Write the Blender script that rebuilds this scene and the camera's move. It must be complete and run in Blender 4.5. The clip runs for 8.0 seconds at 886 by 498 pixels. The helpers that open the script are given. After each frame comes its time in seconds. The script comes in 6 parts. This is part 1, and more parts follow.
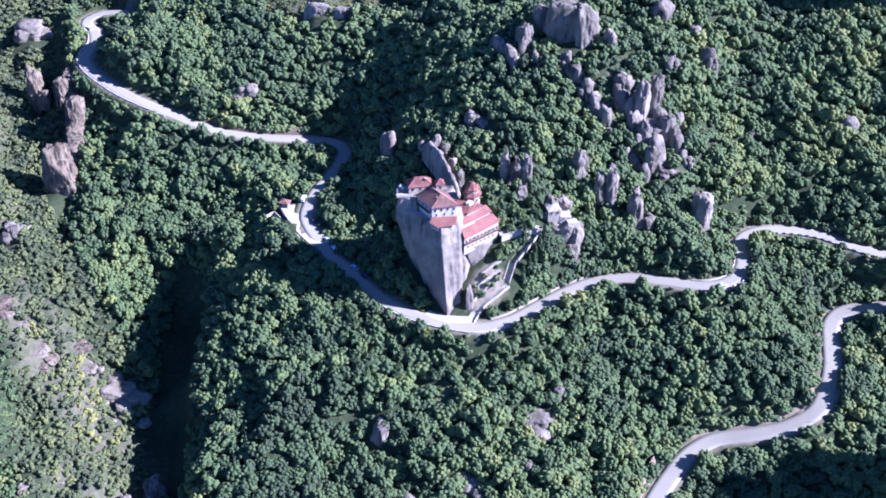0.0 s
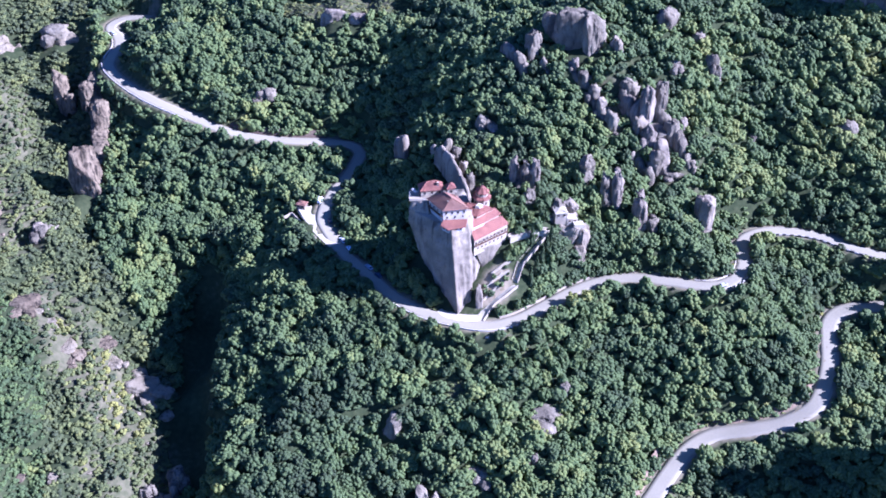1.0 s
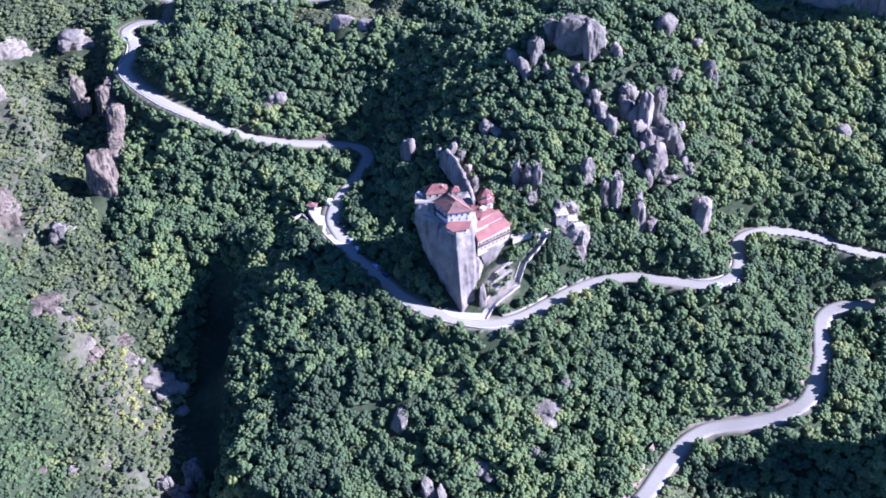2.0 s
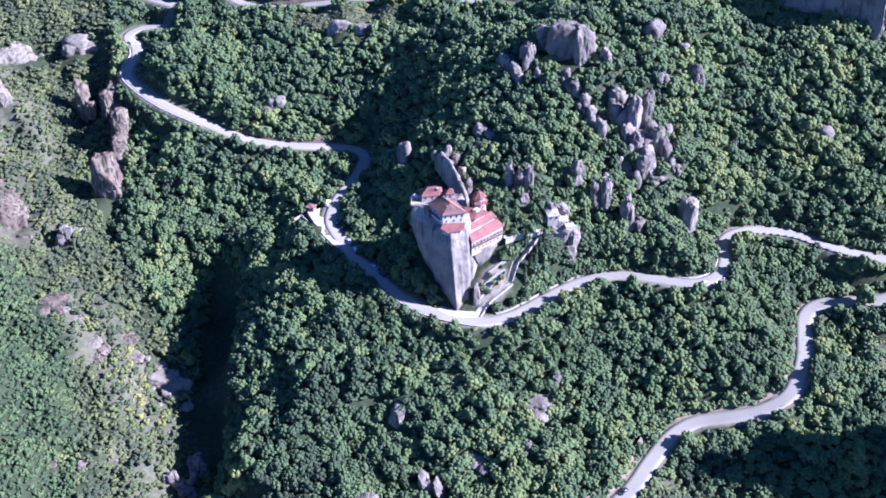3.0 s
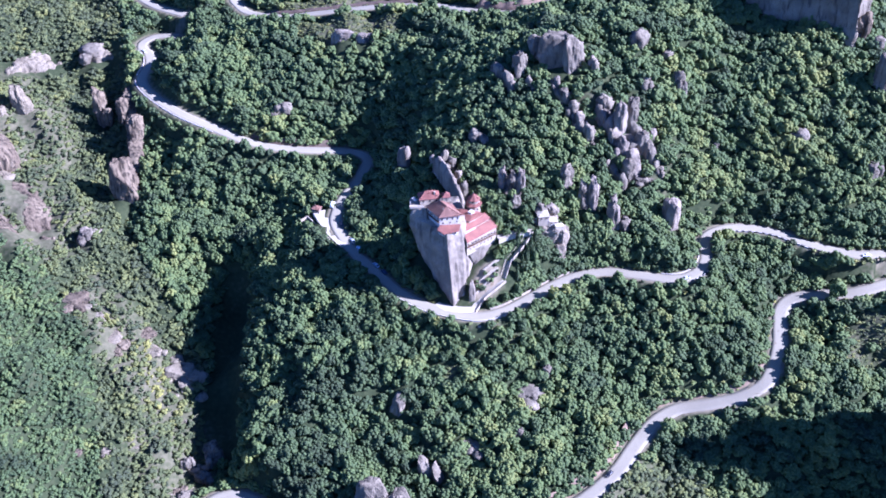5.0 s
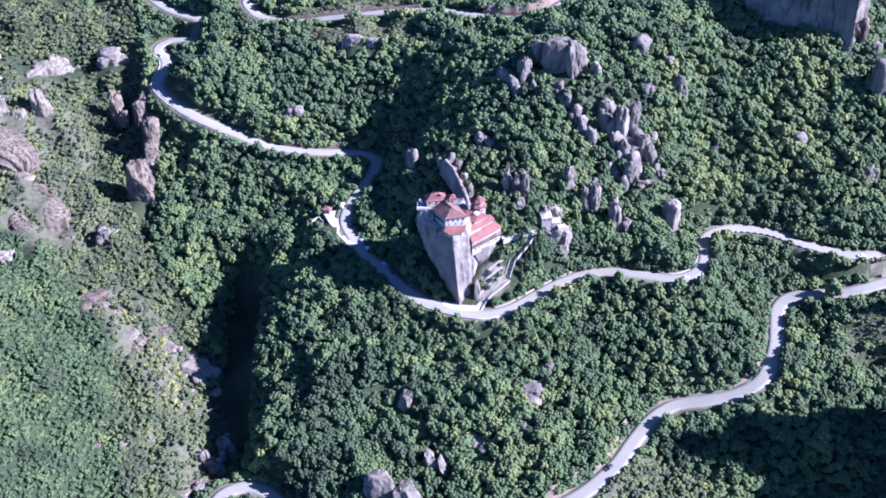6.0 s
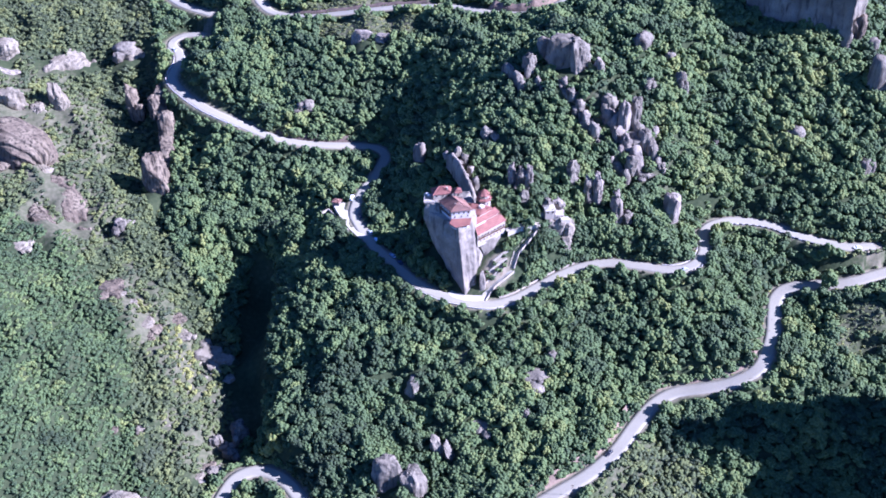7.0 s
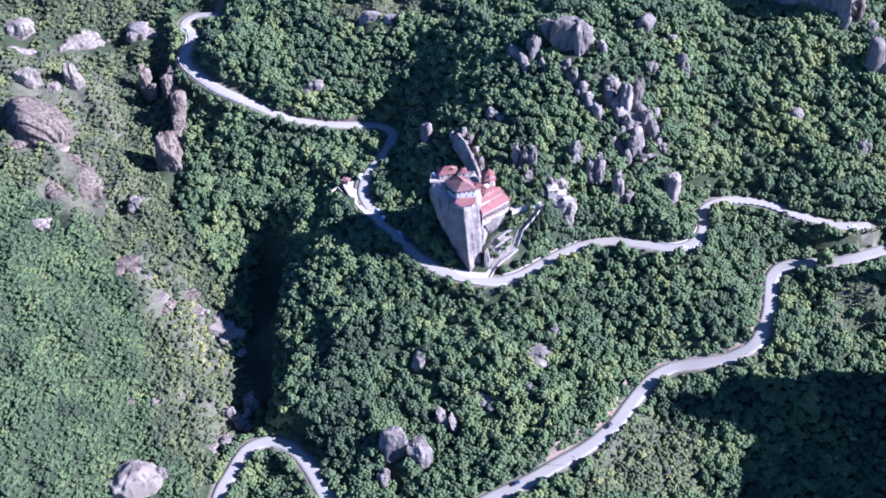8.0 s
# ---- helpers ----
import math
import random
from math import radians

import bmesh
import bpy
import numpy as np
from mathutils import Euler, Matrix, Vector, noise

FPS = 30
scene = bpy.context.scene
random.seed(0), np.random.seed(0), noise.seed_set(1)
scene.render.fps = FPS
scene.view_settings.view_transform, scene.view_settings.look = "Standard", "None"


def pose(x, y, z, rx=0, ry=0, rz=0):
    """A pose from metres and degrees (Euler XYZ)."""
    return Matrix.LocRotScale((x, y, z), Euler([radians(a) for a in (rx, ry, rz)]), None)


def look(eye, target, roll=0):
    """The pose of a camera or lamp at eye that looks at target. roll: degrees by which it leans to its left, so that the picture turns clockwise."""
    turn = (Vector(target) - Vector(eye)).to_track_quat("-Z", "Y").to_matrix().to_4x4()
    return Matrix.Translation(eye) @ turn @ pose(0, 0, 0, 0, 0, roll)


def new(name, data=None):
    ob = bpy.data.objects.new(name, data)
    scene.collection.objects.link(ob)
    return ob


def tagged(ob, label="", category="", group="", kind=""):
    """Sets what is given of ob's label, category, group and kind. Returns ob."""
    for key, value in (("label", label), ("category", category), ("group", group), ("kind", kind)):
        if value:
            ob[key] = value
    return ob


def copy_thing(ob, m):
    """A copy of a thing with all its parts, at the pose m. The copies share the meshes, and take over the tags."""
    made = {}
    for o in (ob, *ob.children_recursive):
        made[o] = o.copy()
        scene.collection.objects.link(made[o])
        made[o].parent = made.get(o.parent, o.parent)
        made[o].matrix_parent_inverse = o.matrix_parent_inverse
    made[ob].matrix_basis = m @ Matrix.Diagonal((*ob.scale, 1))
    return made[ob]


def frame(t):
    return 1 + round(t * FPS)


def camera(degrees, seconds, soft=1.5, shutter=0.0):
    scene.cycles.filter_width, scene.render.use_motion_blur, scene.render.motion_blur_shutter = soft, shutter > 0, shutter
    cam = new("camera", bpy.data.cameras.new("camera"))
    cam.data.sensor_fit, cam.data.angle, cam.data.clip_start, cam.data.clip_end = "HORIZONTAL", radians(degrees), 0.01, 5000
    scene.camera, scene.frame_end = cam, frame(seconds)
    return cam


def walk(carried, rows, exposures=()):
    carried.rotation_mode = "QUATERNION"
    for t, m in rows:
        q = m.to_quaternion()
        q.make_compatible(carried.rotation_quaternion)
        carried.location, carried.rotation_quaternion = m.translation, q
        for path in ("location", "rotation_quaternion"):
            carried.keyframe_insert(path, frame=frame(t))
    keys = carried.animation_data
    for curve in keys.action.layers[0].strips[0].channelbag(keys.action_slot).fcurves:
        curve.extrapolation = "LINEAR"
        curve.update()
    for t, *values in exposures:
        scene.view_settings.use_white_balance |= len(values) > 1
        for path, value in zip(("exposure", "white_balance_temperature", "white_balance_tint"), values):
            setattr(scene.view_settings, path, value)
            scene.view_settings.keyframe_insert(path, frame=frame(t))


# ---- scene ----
EXPOSURE = [(0, 1.96, 4360, 35), (8, 1.96, 4360, 35)]
cam = camera(40.0, 8.0, soft=1.8)

PATH = [  # seconds, eye, target, roll
    (0, (-11.19, -479.63, 348.93), (-3.301, -60.350, 76.644), 1.29),
    (0.5, (-9.77, -488.01, 357.99), (-5.568, -70.028, 83.636), 1.06),
    (1, (-8.53, -496.39, 366.48), (-7.541, -79.332, 90.697), 0.87),
    (1.5, (-7.38, -504.69, 374.86), (-9.053, -88.629, 97.574), 0.68),
    (3, (-4.39, -527.56, 399.37), (-6.552, -114.588, 117.508), 0.33),
    (3.5, (-2.90, -535.21, 407.48), (-3.351, -123.235, 124.152), 0.21),
    (4, (-1.43, -543.21, 415.91), (-1.383, -132.151, 131.254), 0.06),
    (4.5, (0.07, -551.25, 423.90), (-2.322, -141.043, 138.032), -0.12),
    (6, (6.84, -575.59, 448.13), (-4.244, -167.928, 158.833), -0.71),
    (6.5, (8.95, -583.46, 455.95), (-4.599, -176.552, 165.713), -0.87),
    (7, (10.56, -591.06, 463.95), (-5.206, -187.018, 169.839), -1.03),
    (7.5, (11.92, -598.26, 472.41), (-5.682, -198.202, 173.001), -1.14),
    (8, (13.14, -605.48, 481.14), (-6.144, -208.978, 177.147), -1.23),
]
walk(cam, [(t, look(eye, target, roll)) for t, eye, target, roll in PATH], exposures=EXPOSURE)

# ---- light: a clear autumn morning, the sun over the valley to the south-east ----
SUN_FROM = Vector((0.82, -0.13, 0.535)).normalized()
world = bpy.data.worlds.new("sky")
scene.world = world
world.use_nodes = True
sky = world.node_tree.nodes.new("ShaderNodeTexSky")
sky.sky_type, sky.sun_disc = "NISHITA", False
sky.sun_elevation = math.asin(SUN_FROM.z)
sky.sun_rotation = math.atan2(SUN_FROM.x, SUN_FROM.y)
sky.air_density, sky.dust_density, sky.ozone_density = 0.4, 0.0, 5.0
world.node_tree.nodes["Background"].inputs[1].default_value = 0.074
world.node_tree.links.new(sky.outputs[0], world.node_tree.nodes["Background"].inputs[0])
sun = new("sun", bpy.data.lights.new("sun", "SUN"))
sun.data.energy, sun.data.angle, sun.data.color = 5.0, radians(0.5), (1.0, 0.87, 0.72)
sun.matrix_world = look(tuple(SUN_FROM * 900), (0, 0, 0))


# ---- materials ----
def material(name, base, rough=0.9, spread=0.35, grain=4.0, stain=0.12, bump=0.3, tone=None, island=0.0, attribute="", spec=0.3, metal=0.0):
    """A surface whose colour wanders at two scales between base and tone, with a fine relief."""
    mat = bpy.data.materials.new(name)
    mat.use_nodes = True
    n, l = mat.node_tree.nodes, mat.node_tree.links
    bsdf = n["Principled BSDF"]
    bsdf.inputs["Roughness"].default_value = rough
    bsdf.inputs["Specular IOR Level"].default_value = spec
    bsdf.inputs["Metallic"].default_value = metal
    tone = tone or tuple(c * (1 - spread) for c in base)
    place = n.new("ShaderNodeTexCoord")
    fine, broad = n.new("ShaderNodeTexNoise"), n.new("ShaderNodeTexNoise")
    fine.inputs["Scale"].default_value, fine.inputs["Detail"].default_value = grain, 6
    broad.inputs["Scale"].default_value, broad.inputs["Detail"].default_value = stain, 4
    geo = n.new("ShaderNodeNewGeometry")
    for tex in (fine, broad):
        l.new(geo.outputs["Position"], tex.inputs["Vector"])
    add = n.new("ShaderNodeMath")
    add.operation = "ADD"
    l.new(fine.outputs[0], add.inputs[0]), l.new(broad.outputs[0], add.inputs[1])
    ramp = n.new("ShaderNodeMapRange")
    ramp.inputs[1].default_value, ramp.inputs[2].default_value = 0.72, 1.28
    l.new(add.outputs[0], ramp.inputs[0])
    mix = n.new("ShaderNodeMix")
    mix.data_type = "RGBA"
    mix.inputs[6].default_value, mix.inputs[7].default_value = (*tone, 1), (*base, 1)
    l.new(ramp.outputs[0], mix.inputs[0])
    colour = mix.outputs[2]
    if island or attribute:
        hue = n.new("ShaderNodeHueSaturation")
        if attribute:
            source = n.new("ShaderNodeAttribute")
            source.attribute_name = attribute
            value = source.outputs["Fac"]
        else:
            value = geo.outputs["Random Per Island"]
        span = n.new("ShaderNodeMapRange")
        span.inputs[3].default_value, span.inputs[4].default_value = 1 - (island or 0.4), 1 + (island or 0.4)
        l.new(value, span.inputs[0])
        l.new(span.outputs[0], hue.inputs["Value"])
        l.new(colour, hue.inputs["Color"])
        colour = hue.outputs[0]
    l.new(colour, bsdf.inputs["Base Color"])
    if bump:
        relief = n.new("ShaderNodeBump")
        relief.inputs["Strength"].default_value, relief.inputs["Distance"].default_value = bump, 0.5
        l.new(fine.outputs[0], relief.inputs["Height"])
        l.new(relief.outputs[0], bsdf.inputs["Normal"])
    return mat



def streaked(name, base, dark, pale, run=0.35, bump=0.8, edge=(0.52, 0.72)):
    """Weathered conglomerate: broad stains, dark streaks that run down the face, fine pebbly grain."""
    mat = bpy.data.materials.new(name)
    mat.use_nodes = True
    n, l = mat.node_tree.nodes, mat.node_tree.links
    bsdf = n["Principled BSDF"]
    bsdf.inputs["Roughness"].default_value, bsdf.inputs["Specular IOR Level"].default_value = 0.95, 0.15
    geo = n.new("ShaderNodeNewGeometry")

    def noise_at(scale, detail, stretch=(1, 1, 1)):
        tex, m = n.new("ShaderNodeTexNoise"), n.new("ShaderNodeMapping")
        m.inputs["Scale"].default_value = stretch
        l.new(geo.outputs["Position"], m.inputs[0]), l.new(m.outputs[0], tex.inputs["Vector"])
        tex.inputs["Scale"].default_value, tex.inputs["Detail"].default_value = scale, detail
        return tex.outputs[0]

    def blend(a, b, fac, low, high):
        span, mix = n.new("ShaderNodeMapRange"), n.new("ShaderNodeMix")
        mix.data_type = "RGBA"
        span.inputs[1].default_value, span.inputs[2].default_value = low, high
        l.new(fac, span.inputs[0]), l.new(span.outputs[0], mix.inputs[0])
        for socket, value in ((mix.inputs[6], a), (mix.inputs[7], b)):
            if isinstance(value, tuple):
                socket.default_value = (*value, 1)
            else:
                l.new(value, socket)
        return mix.outputs[2]

    streak, broad, grain = noise_at(run, 5, (1, 1, 0.16)), noise_at(0.09, 4), noise_at(1.4, 6)
    colour = blend(base, pale, broad, 0.42, 0.66)
    colour = blend(colour, dark, streak, *edge)
    colour = blend(colour, dark, grain, 0.56, 0.8)
    l.new(colour, bsdf.inputs["Base Color"])
    relief, total = n.new("ShaderNodeBump"), n.new("ShaderNodeMath")
    total.operation = "ADD"
    l.new(grain, total.inputs[0]), l.new(streak, total.inputs[1])
    relief.inputs["Strength"].default_value, relief.inputs["Distance"].default_value = bump, 0.9
    l.new(total.outputs[0], relief.inputs["Height"]), l.new(relief.outputs[0], bsdf.inputs["Normal"])
    return mat


def foliage(name, tones, rough=0.75):
    """Leaves whose tone is set tree by tree and wavers within a crown."""
    mat = bpy.data.materials.new(name)
    mat.use_nodes = True
    n, l = mat.node_tree.nodes, mat.node_tree.links
    bsdf = n["Principled BSDF"]
    bsdf.inputs["Roughness"].default_value, bsdf.inputs["Specular IOR Level"].default_value = rough, 0.25
    tint, geo = n.new("ShaderNodeAttribute"), n.new("ShaderNodeNewGeometry")
    tint.attribute_name = "tint"
    fine = n.new("ShaderNodeTexNoise")
    fine.inputs["Scale"].default_value, fine.inputs["Detail"].default_value = 0.75, 6
    l.new(geo.outputs["Position"], fine.inputs["Vector"])
    a, b, c = n.new("ShaderNodeMath"), n.new("ShaderNodeMath"), n.new("ShaderNodeMath")
    for node, op in ((a, "MULTIPLY_ADD"), (b, "MULTIPLY_ADD"), (c, "ADD")):
        node.operation = op
    l.new(fine.outputs[0], a.inputs[0])
    a.inputs[1].default_value, a.inputs[2].default_value = 0.8, -0.4
    l.new(geo.outputs["Random Per Island"], b.inputs[0])
    b.inputs[1].default_value, b.inputs[2].default_value = 0.08, -0.04
    l.new(a.outputs[0], c.inputs[0]), l.new(b.outputs[0], c.inputs[1])
    d = n.new("ShaderNodeMath")
    d.operation = "ADD"
    l.new(c.outputs[0], d.inputs[0]), l.new(tint.outputs["Fac"], d.inputs[1])
    ramp = n.new("ShaderNodeValToRGB")
    for k, tone in enumerate(tones):
        e = ramp.color_ramp.elements[k] if k < 2 else ramp.color_ramp.elements.new(0.5)
        e.position, e.color = k / (len(tones) - 1), (*tone, 1)
    l.new(d.outputs[0], ramp.inputs[0])
    l.new(ramp.outputs[0], bsdf.inputs["Base Color"])
    relief = n.new("ShaderNodeBump")
    relief.inputs["Strength"].default_value, relief.inputs["Distance"].default_value = 0.8, 1.0
    tuft = n.new("ShaderNodeTexNoise")
    tuft.inputs["Scale"].default_value, tuft.inputs["Detail"].default_value = 1.1, 5
    l.new(geo.outputs["Position"], tuft.inputs["Vector"])
    l.new(tuft.outputs[0], relief.inputs["Height"]), l.new(relief.outputs[0], bsdf.inputs["Normal"])
    through_leaf, both = n.new("ShaderNodeBsdfTranslucent"), n.new("ShaderNodeMixShader")
    both.inputs[0].default_value = 0.3
    l.new(ramp.outputs[0], through_leaf.inputs[0])
    l.new(bsdf.outputs[0], both.inputs[1]), l.new(through_leaf.outputs[0], both.inputs[2])
    l.new(both.outputs[0], n["Material Output"].inputs[0])
    return mat


def soil(name):
    """Hillside earth: the cover (0 leaf litter, 0.5 dry grass, 1 bare pale earth) is laid out with the plan."""
    mat = bpy.data.materials.new(name)
    mat.use_nodes = True
    n, l = mat.node_tree.nodes, mat.node_tree.links
    bsdf = n["Principled BSDF"]
    bsdf.inputs["Roughness"].default_value, bsdf.inputs["Specular IOR Level"].default_value = 0.95, 0.1
    cover, geo = n.new("ShaderNodeAttribute"), n.new("ShaderNodeNewGeometry")
    cover.attribute_name = "tint"
    fine, add, ramp = n.new("ShaderNodeTexNoise"), n.new("ShaderNodeMath"), n.new("ShaderNodeValToRGB")
    fine.inputs["Scale"].default_value, fine.inputs["Detail"].default_value = 0.35, 8
    l.new(geo.outputs["Position"], fine.inputs["Vector"])
    add.operation = "MULTIPLY_ADD"
    add.inputs[1].default_value = 0.7
    l.new(fine.outputs[0], add.inputs[0]), l.new(cover.outputs["Fac"], add.inputs[2])
    tones = [(0.2, (0.028, 0.038, 0.016)), (0.45, (0.048, 0.057, 0.024)), (0.8, (0.112, 0.092, 0.042)), (1.05, (0.19, 0.15, 0.086)), (1.4, (0.28, 0.228, 0.15))]
    for k, (at, tone) in enumerate(tones):
        e = ramp.color_ramp.elements[k] if k < 2 else ramp.color_ramp.elements.new(0.5)
        e.position, e.color = at / 1.5, (*tone, 1)
    scale = n.new("ShaderNodeMath")
    scale.operation = "DIVIDE"
    scale.inputs[1].default_value = 1.5
    l.new(add.outputs[0], scale.inputs[0]), l.new(scale.outputs[0], ramp.inputs[0])
    l.new(ramp.outputs[0], bsdf.inputs["Base Color"])
    relief = n.new("ShaderNodeBump")
    relief.inputs["Strength"].default_value, relief.inputs["Distance"].default_value = 0.5, 0.6
    l.new(fine.outputs[0], relief.inputs["Height"]), l.new(relief.outputs[0], bsdf.inputs["Normal"])
    return mat


ASPHALT = material("pale worn asphalt", (0.3, 0.268, 0.186), 0.9, 0.2, 1.5, 0.05, 0.1)
PAVING = material("pale stone paving", (0.46, 0.405, 0.29), 0.9, 0.25, 1.5, 0.3, 0.2)
ROCK = streaked("grey conglomerate rock", (0.148, 0.126, 0.09), (0.04, 0.035, 0.028), (0.24, 0.206, 0.145))
PALE_ROCK = streaked("pale conglomerate rock", (0.19, 0.158, 0.117), (0.06, 0.052, 0.041), (0.3, 0.252, 0.185))
TOWER_ROCK = streaked("pale fluted cliff rock", (0.18, 0.153, 0.113), (0.055, 0.047, 0.038), (0.29, 0.247, 0.183), run=0.3, bump=0.3, edge=(0.54, 0.72))
BROWN_ROCK = streaked("brown banded rock", (0.138, 0.106, 0.068), (0.034, 0.027, 0.02), (0.23, 0.182, 0.115), run=0.5, edge=(0.48, 0.66))
CREAM_ROCK = streaked("cream broken rock", (0.22, 0.183, 0.128), (0.07, 0.058, 0.043), (0.32, 0.268, 0.19))
TAN_ROCK = streaked("tan weathered rock", (0.205, 0.17, 0.11), (0.076, 0.062, 0.042), (0.29, 0.247, 0.168))
EARTH = soil("dry earth, grass and leaf litter")
CUT_EARTH = material("tan cut earth", (0.26, 0.185, 0.12), 0.95, 0.4, 0.8, 0.15, 0.6)
RED_EARTH = material("red earth bank", (0.15, 0.108, 0.075), 0.95, 0.45, 0.9, 0.2, 0.6)
LEAF = foliage("oak leaves", [(0.05, 0.067, 0.031), (0.09, 0.125, 0.047), (0.133, 0.178, 0.056), (0.19, 0.235, 0.065), (0.29, 0.29, 0.075)])
SHRUB = foliage("dry scrub leaves", [(0.073, 0.087, 0.044), (0.113, 0.132, 0.05), (0.16, 0.178, 0.057), (0.23, 0.236, 0.065), (0.35, 0.325, 0.08)])
BARK = material("grey bark", (0.12, 0.095, 0.07), 0.95, 0.4, 3, 0.5, 0.5)
ROOF = material("red clay roof tiles", (0.265, 0.118, 0.08), 0.85, 0.3, 2.5, 0.25, 0.3, tone=(0.19, 0.08, 0.06))
OLD_ROOF = material("weathered brown roof tiles", (0.25, 0.125, 0.08), 0.88, 0.35, 2.5, 0.25, 0.3, tone=(0.19, 0.115, 0.085))
PLASTER = material("pale stone masonry", (0.4, 0.338, 0.245), 0.9, 0.3, 1.8, 0.25, 0.25)
WHITE = material("white painted concrete", (0.54, 0.485, 0.4), 0.8, 0.15, 1.5, 0.4, 0.1)
WOOD = material("dark stained wood", (0.13, 0.075, 0.045), 0.7, 0.4, 4, 0.5, 0.2)
GLASS = material("dark window glass", (0.03, 0.035, 0.045), 0.35, 0.3, 2, 0.5, 0.0, spec=0.3)
STEEL = material("galvanised steel", (0.45, 0.46, 0.48), 0.4, 0.2, 5, 0.5, 0.0, metal=0.8)
TYRE = material("black rubber", (0.02, 0.02, 0.02), 0.8, 0.3, 5, 0.5, 0.0)
PAINTS = {k: material(k + " car paint", c, 0.3, 0.06, 1, 0.3, 0.0, spec=0.6) for k, c in
          {"white": (0.8, 0.8, 0.8), "black": (0.03, 0.03, 0.035), "silver": (0.45, 0.46, 0.48), "blue": (0.02, 0.03, 0.065)}.items()}
DARK_STONE = material("dark painted concrete", (0.06, 0.06, 0.065), 0.8, 0.3, 2, 0.4, 0.1)
# ---- plan: spot heights along the landforms (x, y, z) ----
MAIN_ROAD = [
    (261, 44, 6.0), (242, 42, 6.5), (219, 50, 7.5), (198, 63, 8.5), (178, 67, 9.0), (164, 64, 9.3), (154, 54, 9.3), (151, 33, 9.0), (143, 20, 8.5),
    (129, 15, 7.7), (110, 20, 6.7), (93, 25, 5.3), (78, 24, 4.7), (61, 16, 3.2), (46, 5, 2.0), (31, -6, 0.7), (16, -11, 0.0), (2, -9, 0.0), (-16, -2,
    0.5), (-31, 10, 1.3), (-45, 27, 2.5), (-59, 45, 4.5), (-70, 64, 7.0), (-74, 77, 8.5), (-71, 95, 10.5), (-64, 112, 12.5), (-58, 129, 14.0), (-57,
    140, 15.0), (-66, 147, 16.0), (-80, 147, 17.0), (-102, 146, 18.0), (-123, 148, 19.0),
]
MAIN_ROAD_WEST = [
    (-141, 153, 21.0), (-165, 166, 24.0), (-190, 181, 27.0), (-211, 200, 30.0), (-222, 216, 32.0), (-223, 229, 33.0), (-221, 240, 34.5), (-224, 253,
    36.0), (-231, 262, 37.5), (-230, 270, 39.0), (-221, 276, 40.0), (-206, 274, 41.0),
]
LOWER_ROAD = [
    (271, 33, -5.0), (248, 25, -7.0), (234, 23, -9.0), (216, 25, -11.3), (204, 24, -13.0), (196, 16, -15.0), (193, 4, -17.5), (190, -11, -21.3), (184,
    -26, -25.0), (176, -37, -28.5), (161, -44, -32.0), (144, -46, -35.0), (127, -47, -38.0), (113, -56, -40.0), (101, -71, -43.0), (89, -88, -46.0),
    (72, -104, -49.0), (53, -116, -52.0), (35, -127, -55.0), (15, -137, -58.0), (-13, -155, -61.0), (-42, -164, -63.0), (-65, -155, -65.0), (-81,
    -132, -66.0), (-93, -110, -66.5), (-105, -94, -67.0), (-120, -86, -67.5), (-134, -92, -68.0), (-141, -110, -69.0), (-146, -129, -71.0), (-144,
    -160, -73.0),
]
UPPER_ROAD = [
    (-164, 312, 63.0), (-167, 301, 60.5), (-162, 290, 59.0), (-151, 277, 58.0), (-125, 264, 61.0), (-95, 260, 66.0), (-52, 257, 72.0), (-14, 247, 77.0), (15, 231, 80.0), (42, 220, 84.0), (62, 224, 88.0),
    (79, 239, 91.0),
]
FAR_ROAD = [
    (-258, 344, 49.0), (-231, 308, 51.0), (-202, 287, 52.0),
]
RAVINE = [
    (-142, 63, -37.0), (-146, 32, -47.0), (-147, -0, -55.0), (-141, -26, -62.0), (-132, -53, -68.0), (-125, -71, -69.0), (-132, -131, -78.0), (-196,
    78, -19.0), (-221, 108, -11.0), (-252, 138, -2.0), (-271, 181, 6.0), (-293, 231, 17.0), (-240, 166, -6.0), (-246, 188, 1.0), (-234, 142, -12.0), (-252, 214, 9.0),
]
RAVINE_RIM = [
    (-126, 37, -19.0), (-126, 8, -27.0), (-124, -26, -37.0), (-116, -58, -46.0), (-107, -78, -53.0), (-159, 11, -50.0), (-150, -26, -57.0), (-141,
    -47, -62.0),
]
LEFT_SLOPE = [
    (-257, -46, -21.0), (-193, -62, -52.0), (-252, -115, -30.0), (-196, -119, -58.0), (-299, 13, 0.0), (-233, 41, -22.0), (-171, -9, -43.0), (-173,
    -39, -50.0), (-275, 107, -3.0), (-261, 90, -9.0), (-318, 157, 18.0), (-303, 199, 28.0), (-352, 249, 42.0), (-273, 257, 38.0), (-193, 34, -30.0),
    (-258, -148, -46.0), (-221, -137, -58.0), (-335, 103, 6.0), (-154, -58, -56.0), (-208, -6, -36.0),
]
FOREST = [
    (-79, 27, -9.0), (-47, 4, -4.0), (-97, -30, -33.0), (-32, -46, -34.0), (-64, -82, -50.0), (-6, -78, -54.0), (44, -40, -31.0), (83, -14, -17.0),
    (2, -33, -19.0), (18, -17, -8.0), (-42, -113, -61.0), (-92, -81, -57.0), (-121, 18, -26.0), (-111, -42, -46.0), (-21, -133, -63.0), (25, -94,
    -46.0), (59, -71, -40.0), (131, -14, -11.0), (172, -26, -14.0), (171, 29, 2.0), (-128, -20, -42.0),
]
